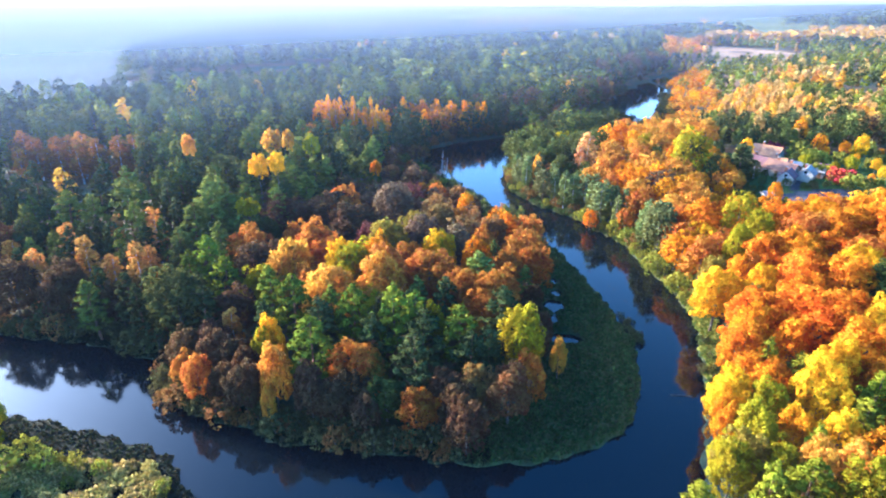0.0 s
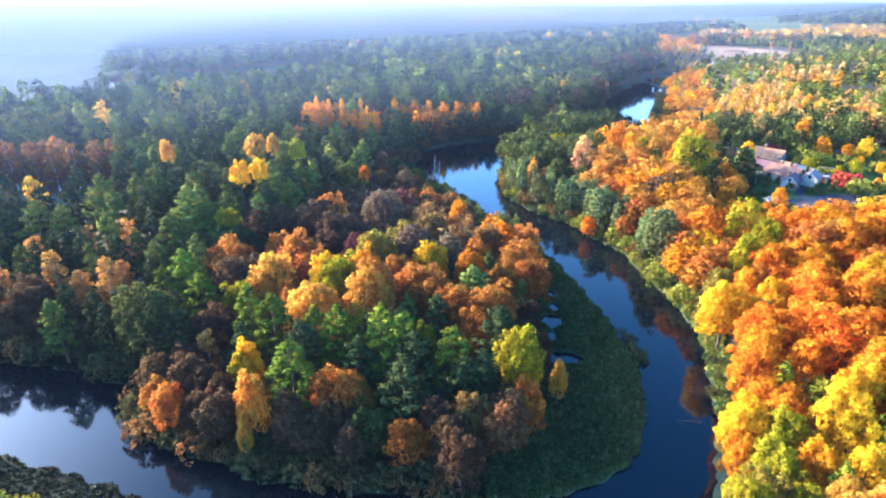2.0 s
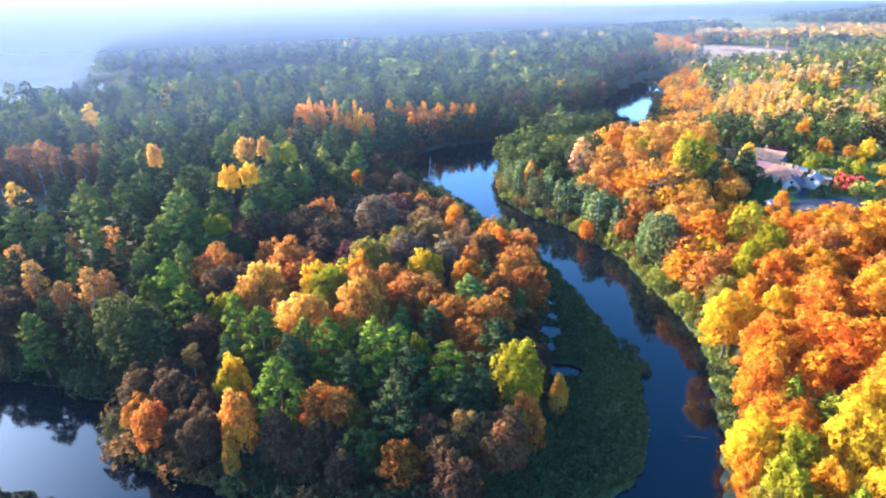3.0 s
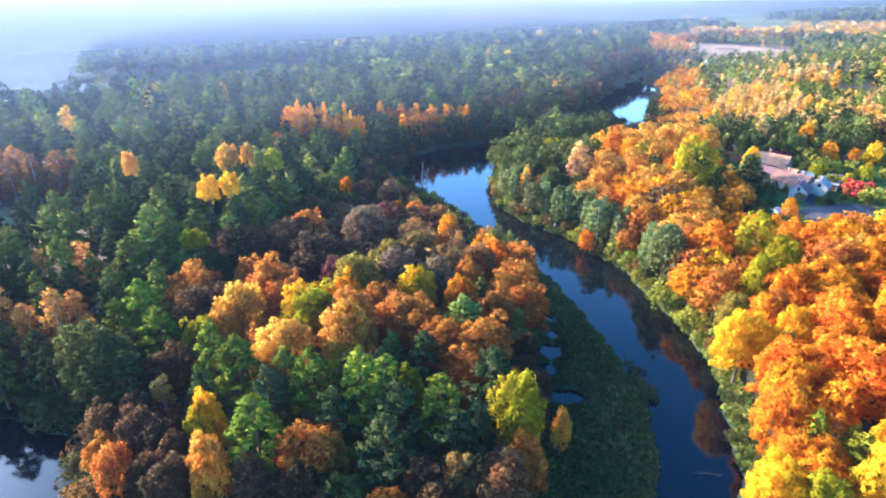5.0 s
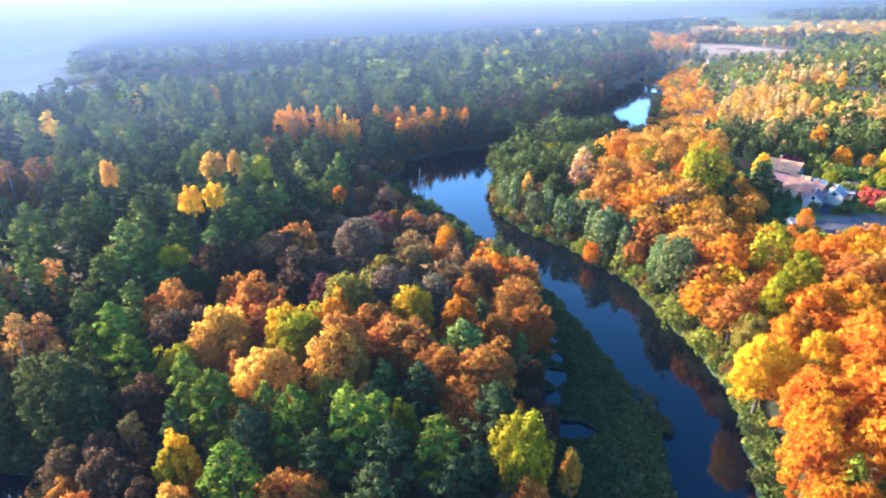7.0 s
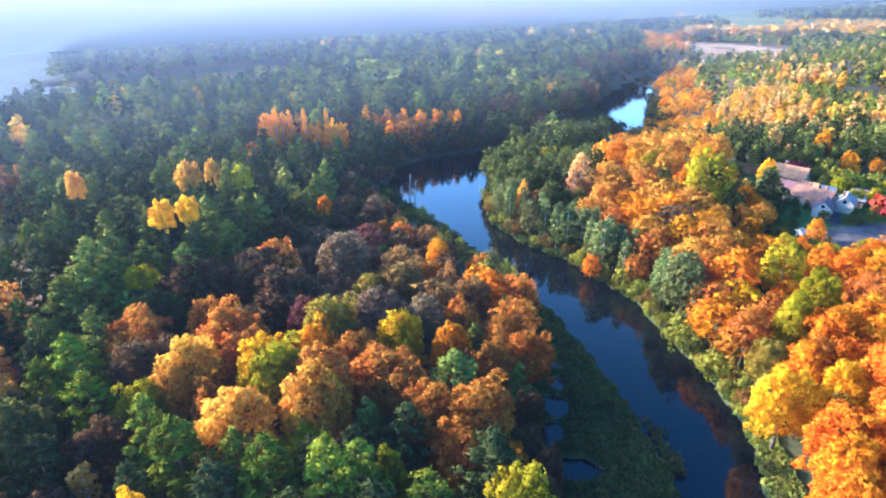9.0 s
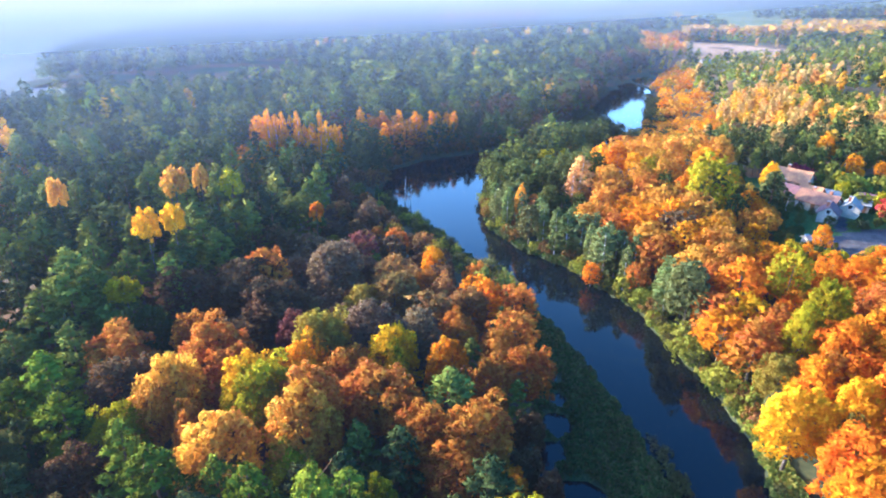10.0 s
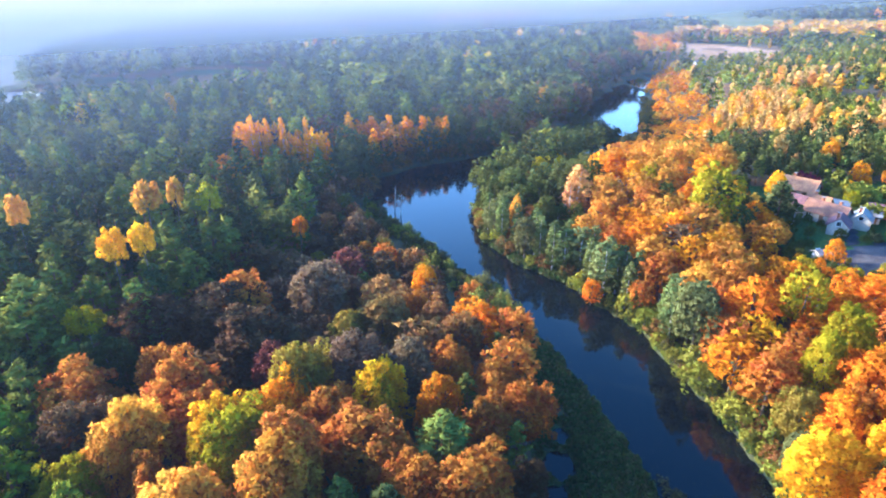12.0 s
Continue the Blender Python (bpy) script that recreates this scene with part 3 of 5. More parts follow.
# trees that stand out, stand by stand: tint, x, y, height, breadth
STANDS = [
    # near shore of the peninsula
    [("ochre", -28, 77.5, 13.5, 0.62), ("ochre", -28.4, 74.6, 8, 0.55), ("brown", -37, 80, 8.5, 1.0), ("brown", -22, 76, 11, 1.0), ("rust", -15.4, 80.5, 11.5, 1.2), ("brown", -19, 74.5, 9, 1.0),
     ("green", -10, 75, 9, 1.1), ("rust", -5, 73, 9, 1.2), ("brown", 1, 73.5, 9.5, 1.1), ("brown", -13, 73, 8, 1.1), ("tan", 9, 76, 10.5, 1.1), ("brown", -47, 88, 9.5, 1.1), ("olive", -12.5, 79.5, 10, 0.8), ("tan", 4, 77.5, 10, 1.0)],
    # pines behind it
    [("yellow", -30.5, 86, 12.5, 0.62), ("lime", -32, 85, 11, 0.7), ("copper", -40, 92, 11, 1.3), ("scots", -28.3, 93, 17.8, 1.4), ("scots", -17.4, 89.5, 17.4, 1.4), ("scots", -10, 88.5, 18.3, 1.3), ("scots", -7, 90.5, 16, 1.2),
     ("shade_pine", -5.7, 78.5, 16, 1.4), ("scots", 1.5, 86, 16, 1.3), ("shade_pine", -23, 88, 16, 1.4), ("shade_pine", -13, 84, 15, 1.4), ("scots", -34, 97, 17, 1.3), ("lime", 12, 85.5, 15, 0.78), ("shade_pine", 3, 81, 14, 1.4), ("lime", -3, 93, 11.5, 0.6),
     ("pale", 18.5, 87, 8.5, 0.6), ("rust", 12.5, 80, 10, 0.9), ("brown", 15, 91, 9, 0.9), ("shade_pine", -33, 90, 14, 1.3), ("scots", -21.5, 93.5, 15, 1.2)],
    # golden crowns in the middle
    [("pale", -23.3, 98.6, 16, 1.1), ("pale", -13.8, 102.5, 16.4, 0.85), ("lime", -20.5, 108.5, 16.4, 1.0), ("yellow", -22.5, 110.5, 16, 0.9), ("pale", -36, 107.5, 14.5, 0.78), ("pale", -33, 111, 15.5, 0.82), ("lime", -38.5, 104, 13, 0.8),
     ("rust", -26.6, 113.8, 15.2, 1.0), ("rust", -30.7, 118, 16.2, 1.2), ("rust", -13.2, 106.8, 17, 0.75), ("rust", -4.7, 110, 14.6, 1.35), ("rust", 1.5, 103, 13.4, 1.2), ("rust", 8.2, 102, 13.8, 1.3), ("rust", 6, 96.5, 12.2, 1.2),
     ("pine", 5.4, 109, 15.2, 1.75), ("yellow", -3, 119.5, 15, 0.95), ("lime", -4.2, 118.6, 13, 0.8), ("olive", -14.2, 122, 16.6, 0.95), ("mauve", -7, 124, 16.6, 1.0), ("orange", 4.9, 117, 14.8, 0.85), ("rust", 13.7, 123.5, 11, 1.2),
     ("brown", 16, 107, 9, 0.9), ("lime", -14.5, 97.5, 12, 0.9), ("rust", 11, 113.5, 12.6, 1.1), ("brown", 14, 99, 9, 1.0), ("rust", -29, 104, 13, 0.8), ("amber", -17, 117, 14.5, 0.9), ("mauve", 0.5, 126, 14, 1.0), ("rust", 7, 127, 12.5, 1.0)],
    # thin brown wood behind
    [("amber", 3.8, 158, 11, 0.95), ("rust", 1.5, 149, 10, 0.9), ("rust", -29, 143, 18, 0.9), ("brown", -30, 140.5, 17.2, 1.3), ("mauve", -16, 147, 17.6, 1.2), ("tan", 5, 143, 11.5, 1.2), ("mauve", -12, 155, 11.5, 1.2), ("brown", -32, 164, 14, 1.6),
     ("brown", -41, 137, 15, 1.3), ("mauve", -22, 160, 14, 1.4), ("brown", -24, 133, 16, 1.4), ("tan", -4, 140, 14, 1.2), ("tan", 9, 137, 12, 1.2), ("wine", -13, 167, 12, 1.0), ("mauve", -14, 192, 10, 1.1), ("rust", -36, 125, 14, 0.9),
     ("olive", -10, 136, 14, 1.0), ("wine", -20, 126, 14, 0.8)],
    # west bank
    [("copper", -66, 115.5, 12.4, 1.5), ("copper", -58.5, 107, 11.8, 1.4), ("copper", -61, 110, 11, 1.2), ("copper", -74, 112, 11, 1.3), ("brown", -67, 103, 11, 0.9), ("brown", -80, 108, 13, 1.0), ("pine", -94, 132, 19, 1.5), ("pine", -87, 132, 18, 1.5),
     ("pine", -75, 128, 18, 1.2), ("scots", -51, 112, 17, 1.6), ("scots", -54.5, 109, 15, 1.4), ("pine", -57.4, 130, 19, 1.4), ("pine", -53.7, 132.5, 18.4, 1.4), ("pine", -58.5, 133, 21.4, 1.5), ("pine", -61, 127, 18, 1.3), ("limetop", -48.8, 131.5, 16.2, 1.0),
     ("pine", -61, 119.5, 15.5, 1.4), ("shade_pine", -47, 107, 15, 1.4), ("copper", -97, 116, 14, 1.4), ("brown", -78, 104, 13, 1.2), ("brown", -90, 105, 14, 1.2), ("scots", -45, 104, 16, 1.4), ("green", -45, 127, 14, 1.0)],
    # western pine wood
    [("paletop", -53.3, 166, 23, 0.72), ("paletop", -51, 174, 22.5, 0.5), ("limetop", -44, 174, 22.5, 0.6), ("rusttop", -25, 175, 16, 0.6), ("paletop", -74.2, 158.5, 21.5, 0.6), ("goldtop", -47, 149, 22, 0.6),
     ("goldtop", -50.2, 145, 21.6, 0.6), ("pine", -75, 143, 20, 1.2), ("pine", -86, 146, 19, 1.3)],
    # larches standing among the western pines
    [("copper" if k % 5 == 2 else "shaded_copper", -148 + 1.9 * k + 1.5 * math.sin(k * 4.1), 189 + 5 * math.sin(k * 2.3), 13 + 2.6 * math.sin(k * 1.7), 1.5 + 0.4 * math.sin(k * 3.1)) for k in range(24)],
    # pines in front of them
    [("pine", -44, 138, 18, 1.3), ("shade_pine", -43, 144, 18, 1.3), ("pine", -43, 153, 19, 1.3), ("pine", -40, 152, 18, 1.2), ("shade_pine", -42, 159, 20, 1.3), ("pine", -38, 166, 20, 1.3),
     ("pine", -47, 160, 19, 1.3), ("shade_pine", -35, 173, 20, 1.2), ("pine", -53, 140, 17, 1.3), ("pine", -55, 150, 19, 1.3), ("pine", -58, 173, 20, 1.3), ("shade_pine", -57, 160, 20, 1.3), ("pine", -50, 182, 20, 1.3),
     ("pine", -42, 167, 19, 1.2), ("pine", -63, 176, 20, 1.3), ("pine", -78, 137, 19, 1.3), ("shade_pine", -71, 138, 19, 1.3)],
    # bright stand at the wood's edge
    [("flame", -56 + 1.2 * k + 0.8 * math.sin(k * 3.7), 249.5 + 4.5 * math.sin(k * 2.1), 16.5 + 3.4 * math.sin(k * 1.3) + 1.5 * math.sin(k * 4.1), 0.8 + 0.25 * math.sin(k * 5.0)) for k in range(24)],
    [("shade_pine", -57, 242, 14, 1.2), ("pine", -46, 243, 13, 1.2), ("shade_pine", -38, 241, 12, 1.2), ("pine", -31, 243, 15, 1.2), ("shade_pine", -50.5, 254, 21, 1.2), ("pine", -41, 254, 20, 1.2)],
    [*[("flame" if k % 3 else "copper", -12 + 2.3 * k, 286.5 + 0.75 * k + 1.4 * math.sin(k * 2.7), 14 + 2.2 * math.sin(k * 1.9), 1.0) for k in range(12)], ("rust", -16, 284, 15, 0.9), ("rust", -20, 281, 14, 0.9)],
    # near eastern corner
    [("lime", 42, 66, 12, 0.9), ("amber", 40, 70, 10, 0.9), ("lime", 37, 64, 9, 0.7), ("lime", 36.4, 60, 11.5, 0.8), ("olive", 39, 62, 11, 0.9), ("sapling", 30, 54, 11, 1.4), ("lime", 46, 71, 12, 0.9), ("sapling", 54.4, 78.5, 12, 1.4), ("yellow", 60, 79, 13, 0.9),
     ("amber", 66, 82, 14, 1.2), ("yellow", 53.5, 71.5, 15, 0.85), ("pale", 46, 59, 12.3, 0.75), ("pale", 50, 58, 12, 0.7), ("sapling", 43, 55, 13, 1.5), ("sapling", 60, 70, 14, 1.4), ("sapling", 56, 66, 13, 1.3), ("yellow", 48, 66.5, 11, 0.7),
     ("yellow", 71, 87, 15, 1.0), ("lime", 43, 60.5, 10, 0.9), ("amber", 47, 75, 12, 0.9)],
    # near western shore
    [("lime", -71, 72, 6.5, 1.1), ("lime", -67, 66, 6.5, 1.1), ("sallow", -62.5, 62, 5, 0.9), ("sallow", -61, 65.5, 4.4, 0.8), ("green", -68, 60, 6.5, 1.1), ("sallow", -58, 64.5, 3.6, 0.8), ("sallow", -53.5, 64.5, 3, 0.7), ("sallow", -64, 58, 4.6, 0.9), ("green", -80, 72, 6, 1.1), ("green", -76, 66, 6, 1.1), ("green", -86, 70, 7, 1.1), ("green", -92, 74, 7, 1.1)],
    # eastern slope
    [("orange", 48.8, 86, 13.5, 1.1), ("orange", 46.2, 79, 12, 0.95), ("orange", 56.3, 96.5, 14, 1.3), ("orange", 64, 92, 15, 1.4), ("amber", 53.5, 92, 13, 0.9), ("green", 80, 99, 14, 1.0), ("lime", 63.6, 123, 15.2, 0.66),
     ("lime", 70, 127, 15.8, 0.78), ("lime", 71.5, 140.5, 15.2, 0.75), ("rust", 79, 124, 14, 1.3), ("orange", 86, 122, 14, 1.3), ("yellow", 62, 106, 13.5, 0.8), ("grey", 52.5, 140.5, 15.4, 1.0), ("grey", 53.5, 145, 14, 1.0),
     ("poplar", 50.5, 146, 12, 1.5), ("grey", 53.5, 111, 9, 0.8), ("olive", 56.5, 116, 12, 0.9), ("olive", 58, 101, 12, 0.8), ("amber", 59, 112, 13, 1.0), ("orange", 66.9, 116.5, 15, 1.2), ("rust", 62, 113, 13, 0.8), ("yellow", 80.5, 106.5, 14, 1.0)],
    # along the eastern bank further up
    [("pinkish", 46, 203, 16.5, 1.7), ("pinkish", 43.5, 200, 13.5, 1.4), ("poplar", 37.5, 178, 12, 1.6), ("poplar", 40.8, 177.5, 12.4, 1.9), ("poplar", 43.5, 165.5, 13.4, 1.9), ("poplar", 46.5, 166.5, 12, 1.7), ("orange", 40, 163, 7, 1.1), ("rust", 48.5, 157, 9, 0.9), ("pale", 28.5, 197, 13.6, 0.42), ("copper", 33, 200, 9, 1.6),
     ("green", 24, 238, 13, 1.2), ("green", 31, 240, 13, 1.2), ("green", 26, 225, 15, 1.2), ("green", 36, 242, 12, 1.2), ("lime", 44, 242, 10, 1.2), ("green", 24, 212, 14, 1.1), ("green", 30, 215, 15, 1.2),
     ("lime", 50, 242, 10, 1.0), ("lime", 73, 181, 19, 0.95), ("green", 75, 184, 15, 1.0), ("lime", 66, 203, 11, 0.9), ("green", 68, 196, 10, 0.9), ("green", 78, 176, 10, 1.0)],
]
for stand in STANDS:
    for tint, x, y, h, wide in stand:
        plant(tint, x, y, h, y < 160 and x < 20 or y < 130, wide)

# mixes: weights of the tints in each part of the woods
MIX = {
    "tip_edge": [("rust", 1.6), ("brown", 8), ("olive", 0.6), ("green", 0.6)],
    "tip_pines": [("scots", 2.5), ("shade_pine", 8), ("rust", 0.5), ("brown", 2)],
    "gold": [("pale", 0.8), ("yellow", 0.2), ("olive", 1), ("amber", 0.4), ("rust", 6), ("brown", 4)],
    "rusty": [("rust", 7), ("orange", 2), ("brown", 4), ("pine", 1), ("amber", 1)],
    "bare": [("brown", 9), ("mauve", 3), ("tan", 4), ("rust", 1), ("green", 1), ("olive", 1)],
    "tan_edge": [("tan", 8), ("brown", 3), ("rust", 2), ("olive", 2), ("mauve", 1)],
    "west_bank": [("pine", 5), ("shade_pine", 8), ("brown", 4), ("rust", 0.4), ("green", 2), ("copper", 0.6)],
    "pines": [("pine", 8), ("shade_pine", 12), ("green", 1.2), ("rust", 0.04), ("birch", 0.12)],
    "orange_wall": [("flame", 6), ("shade_pine", 4)],
    "rusty_bank": [("rust", 4), ("brown", 4), ("shade_pine", 4), ("flame", 3)],
    "shade_bank": [("shade_pine", 7), ("green", 6), ("brown", 3)],
    "near_corner": [("lime", 2.5), ("yellow", 3), ("sapling", 4), ("amber", 3), ("pale", 1), ("orange", 3)],
    "east_orange": [("orange", 7.5), ("amber", 7), ("ochre", 1.5), ("rust", 2), ("yellow", 0.6), ("olive", 1.0), ("lime", 0.2)],
    "east_rust": [("orange", 1.2), ("rust", 1.6), ("ochre", 7), ("amber", 2.6), ("brown", 0.6), ("olive", 0.6)],
    "alders": [("green", 8), ("shade_pine", 2), ("poplar", 2)],
    "willows": [("grey", 4), ("poplar", 5), ("tan", 1), ("olive", 1)],
    "dark_grove": [("shade_pine", 9), ("pine", 3), ("green", 3), ("brown", 1), ("larch", 1)],
    "larches": [("larch", 8), ("birch", 4), ("copper", 2), ("pine", 0.6)],
    "plantation": [("pine", 7), ("sapling", 1.5), ("shade_pine", 3), ("larch", 1.2), ("birch", 0.3)],
    "garden": [("lime", 1.5), ("amber", 1), ("green", 5), ("brown", 1), ("yellow", 0.5)],
}
VILLAGE = [(86, 172), (88, 158), (98, 152), (128, 146), (160, 146), (190, 170), (185, 212), (150, 214), (128, 212), (112, 210), (100, 211), (91, 214), (87, 204), (88, 188)]
FIELD_EDGE = [(256, 710), (308, 741), (354, 633), (313, 551), (277, 520), (250, 545), (243, 590)]
GOLD_BELTS = [[(134, 331), (175, 356), (184, 334), (163, 275), (182, 261), (157, 226), (142, 236), (136, 256), (131, 283)], [(208, 416), (245, 393), (227, 354), (202, 355), (196, 387)]]
ORANGE_EDGE = [(87, 272), (141, 426), (202, 536), (209, 509), (137, 320), (123, 258), (101, 216), (77, 208), (77, 236)]
# outline of low young trees, shaped as a gap for the larch belt's shade
BELT_SHADE = [(210, 356), (253, 359), (215, 306), (198, 318)]
MEADOW_EDGE = [(262, 735), (330, 760), (480, 600), (1600, 1500), (2400, 3000), (700, 3000), (330, 1300)]
WEST_MEADOW = [(-2600, 150), (-260, 225), (-212, 262), (-186, 296), (-156, 345), (-112, 360), (-86, 420), (-82, 500), (-118, 560), (-180, 485), (-240, 425), (-255, 460), (-318, 600), (-330, 700), (-292, 850), (-420, 1150), (-900, 1700), (-2600, 2300)]
VALLEY = [(-4600, 120), (-275, 225), (-225, 262), (-205, 330), (-225, 410), (-255, 460), (-318, 600), (-330, 700), (-292, 850), (-420, 1150), (-1500, 3900), (-4600, 4600)]
SHADY_GLADE = [(-150, 184), (-104, 187), (-86, 162), (-88, 150), (-126, 150), (-140, 164)]
MARSH_EDGE = [(2, 66), (22, 70), (30, 76), (35, 88), (38, 103), (34, 124), (30, 142), (24, 160), (18, 176), (12, 176), (16, 158), (20, 140), (19, 118), (18, 98), (15, 84), (4, 74)]
NEAR_MARSH = [(-76, 78), (-72, 78), (-60, 75), (-42, 70), (-34, 60), (-30, 46), (-60, 40), (-76, 44)]
TONGUE = [(66, 302), (80, 307), (99, 318), (101, 324), (93, 349), (84, 352), (74, 338), (66, 318)]


def candidates(n, y0, y1, power, slope, extra, gap):
    """Random places on dry wooded land in front of the path: x, y, metres from the water, east or not, ground height."""
    y = y0 + (y1 - y0) * rng.random(n) ** power
    x = rng.uniform(-1, 1, n) * (slope * y + extra) + 2
    d = shore(x, y)
    ok = d > gap
    for p in (VILLAGE, MARSH_EDGE, FIELD_EDGE, MEADOW_EDGE, WEST_MEADOW, NEAR_MARSH, TONGUE, SHADY_GLADE):
        ok &= ~inside(p, x, y)
    x, y, d = x[ok], y[ok], d[ok]
    return [a.tolist() for a in (x, y, d, land_side(x, y), height(x, y))]


def plantation(x, y):
    """Belts of golden larch between the pines of the plantation, and beeches along the river."""
    wob = 6 * noise.noise((x * 0.03, y * 0.03, 4.0))
    if inside(ORANGE_EDGE, x + wob, y):
        return "east_rust", 8.5, 1.5
    if any(inside(p, x + wob, y) for p in GOLD_BELTS):
        return "larches", 10.5, 1.1
    if inside(BELT_SHADE, x, y):
        return "plantation", 4.5, 1.3
    return "plantation", 10.5, 1.3


def zone(x, y, d, east):
    """Which mix of trees grows at a place, their height and breadth."""
    if east:
        if y < 84 - 0.15 * (x - 40):
            return "near_corner", 12.5, 1.0
        if y < 146 and (y < 124 or x < 70):
            return "east_orange", 14, 1.15
        if y < 146:
            return "east_orange", 11 - 0.14 * (y - 124), 1.3
        if 142 < y < 168 and x > 80 + 0.5 * max(0, 152 - y):
            return "garden", 3.6, 1.4
        if y < 168 and x > 68:
            return "east_orange", 7, 1.45
        if y < 205 and x > 74:
            return "east_rust", 7.5, 1.4
        if d < 9 and y < 208:
            return "willows", 13, 1.0
        if 185 < y < 262 and x < 50 + (y - 200) * 0.3:
            return "alders", (9 if y < 204 and x > 36 else 13 if y < 232 else 9), 1.0
        if y < 228 and x < 92:
            return "east_rust", 12.5, 1.2
        if y < 262 and x < 165 and x > 96:
            return "dark_grove", (9 if y < 222 else 13), 1.2
        if y > 262 and d < 26 and x > 55:
            return "east_rust", 5.0, 1.7
        if x < 88 + (y - 230) * 0.6:
            return "east_rust", (9.5 if y < 245 else 7), 1.4
        return plantation(x, y)
    if 160 < y < 236 and x > -26:
        return "bare", 8.5, 1.1
    if y < 190 and x > -46 + max(0, y - 122) * 0.3:
        edge = 0.72 + 0.28 * min(1, max(0, d - 6) / 20)
        if (y < 77 and x < 10) or (x < -34 and y < 89):
            return "tip_edge", (9.5 if x < -30 else 10.5), 1.0
        if y < 99 + 3 * math.sin(x * 0.2):
            return ("tip_pines", 15.5, 1.35) if x < 10 else ("rusty", 10, 0.95)
        if x < -8 and y < 116:
            return "gold", 14.5, 1.1
        if (y < 128 and x > -28) or x > 8:
            return "rusty", 14 * edge, 1.15
        if x > -14:
            return "tan_edge", (10 if y > 152 else 13) * edge, 1.2
        return "bare", (9.5 if y > 152 and x > -16 else 15) * edge, 1.2
    if y < 132 and x < -40:
        return "west_bank", 16, 1.15
    if 243 < y < 254 and -62 < x < -30:
        return "orange_wall", 18, 1.2
    if 270 < y < 290 and -34 < x < 4:
        return "rusty_bank", 14, 1.2
    if y > 262 and d < 26:
        return "shade_bank", 15, 1.1
    return ("pines", 14, 1.15) if 222 < y < 243 and -64 < x < -26 else ("pines", 19, 1.2)


def choose(mix):
    u = rng.random() * sum(b for _, b in mix)
    for tint, b in mix:
        u -= b
        if u <= 0:
            return tint
    return mix[-1][0]


LIMIT = 260
wood = []          # trees of the mass of the woods: x, y, height, tint
for x, y, d, east, z in zip(*candidates(26000, 44, 330, 0.8, 0.80, 14, 0.8)):
    mix, h, wide = zone(x, y, d, east)
    tint = choose(MIX[mix])
    h *= rng.uniform(0.72, 1.14) if mix == "pines" else rng.uniform(0.82, 1.12)
    r = girth(TINTS[tint][1], h, wide)
    if not free(x, y, r, 0.62 if mix == "tip_edge" else 0.78 if not east and y < 190 else 0.68 if east and y < 200 else 0.86 if mix == "pines" else 0.74) or (not east and y < 64 and x > -48) or (not east and 132 < y < 230 and d < (14 if x > -26 and y > 158 else 9)) or (not east and 284 < y < 420 and x > 56 and d < 14) or (y < 290 and d < 1.2 + 0.25 * r) or (east and 107 < y < 157 and d < 2.4 + 0.3 * r):
        continue
    if y < 136 or (y < 215 and tally.get(TINTS[tint][0], 0) < LIMIT):
        plant(tint, x, y, h, y < 122, wide, z)
    else:
        hold(x, y, r)
        wood.append((x, y, z, h, wide, tint))


def mass(name, trees, label, leaves, size):
    """Many trees in one mesh of leaf clumps, each tree with its own colour."""
    V, C, N = [], [], []
    forms = {}
    for shape in ("broad", "pine", "slender", "bush", "tall"):
        fn = {"broad": broad_crown, "pine": pine_crown, "slender": slender_crown, "bush": broad_crown, "tall": lambda a, b, c: broad_crown(a, b, c, 20.0, 14.6, 3.0, 60)}[shape]
        forms[shape] = [fn(90 + i, leaves, size) for i in range(4)]
    for x, y, z, h, wide, tint in trees:
        _, shape, col, _, _ = TINTS[tint]
        v, n = forms[shape][int(rng.integers(0, 4))]
        a, s = rng.uniform(0, 6.28), h / KINDS[shape][3]
        ca, sa = math.cos(a) * s * wide, math.sin(a) * s * wide
        V.append(np.stack([v[:, 0] * ca - v[:, 1] * sa + x, v[:, 0] * sa + v[:, 1] * ca + y, v[:, 2] * s + z], 1))
        N.append(np.stack([n[:, 0] * math.cos(a) - n[:, 1] * math.sin(a), n[:, 0] * math.sin(a) + n[:, 1] * math.cos(a), n[:, 2]], 1))
        k = rng.uniform(0.62, 1.3) if shape == "pine" else rng.uniform(0.8, 1.18)
        C.append(np.tile(np.array([*(min(1, q * k * rng.uniform(0.93, 1.07)) for q in col), THIN[shape]]), (len(v), 1)))
    V, C = np.concatenate(V), np.concatenate(C)
    me = mesh_of(name, V, blade_faces(len(V)), LEAF_STUFF, True)
    me.normals_split_custom_set_from_vertices(np.concatenate(N).tolist())
    at = me.color_attributes.new("tint", "FLOAT_COLOR", "POINT")
    at.data.foreach_set("color", C.astype(np.float32).ravel())
    return tagged(new(name, me), label, "woods", kind="stuff")


mass("mixed_woods", wood, "dense mixed pine and autumn broadleaf woods behind the river", 260, 1.0)

# far woods, thinning out to clumps towards the horizon
far1, far2 = [], []
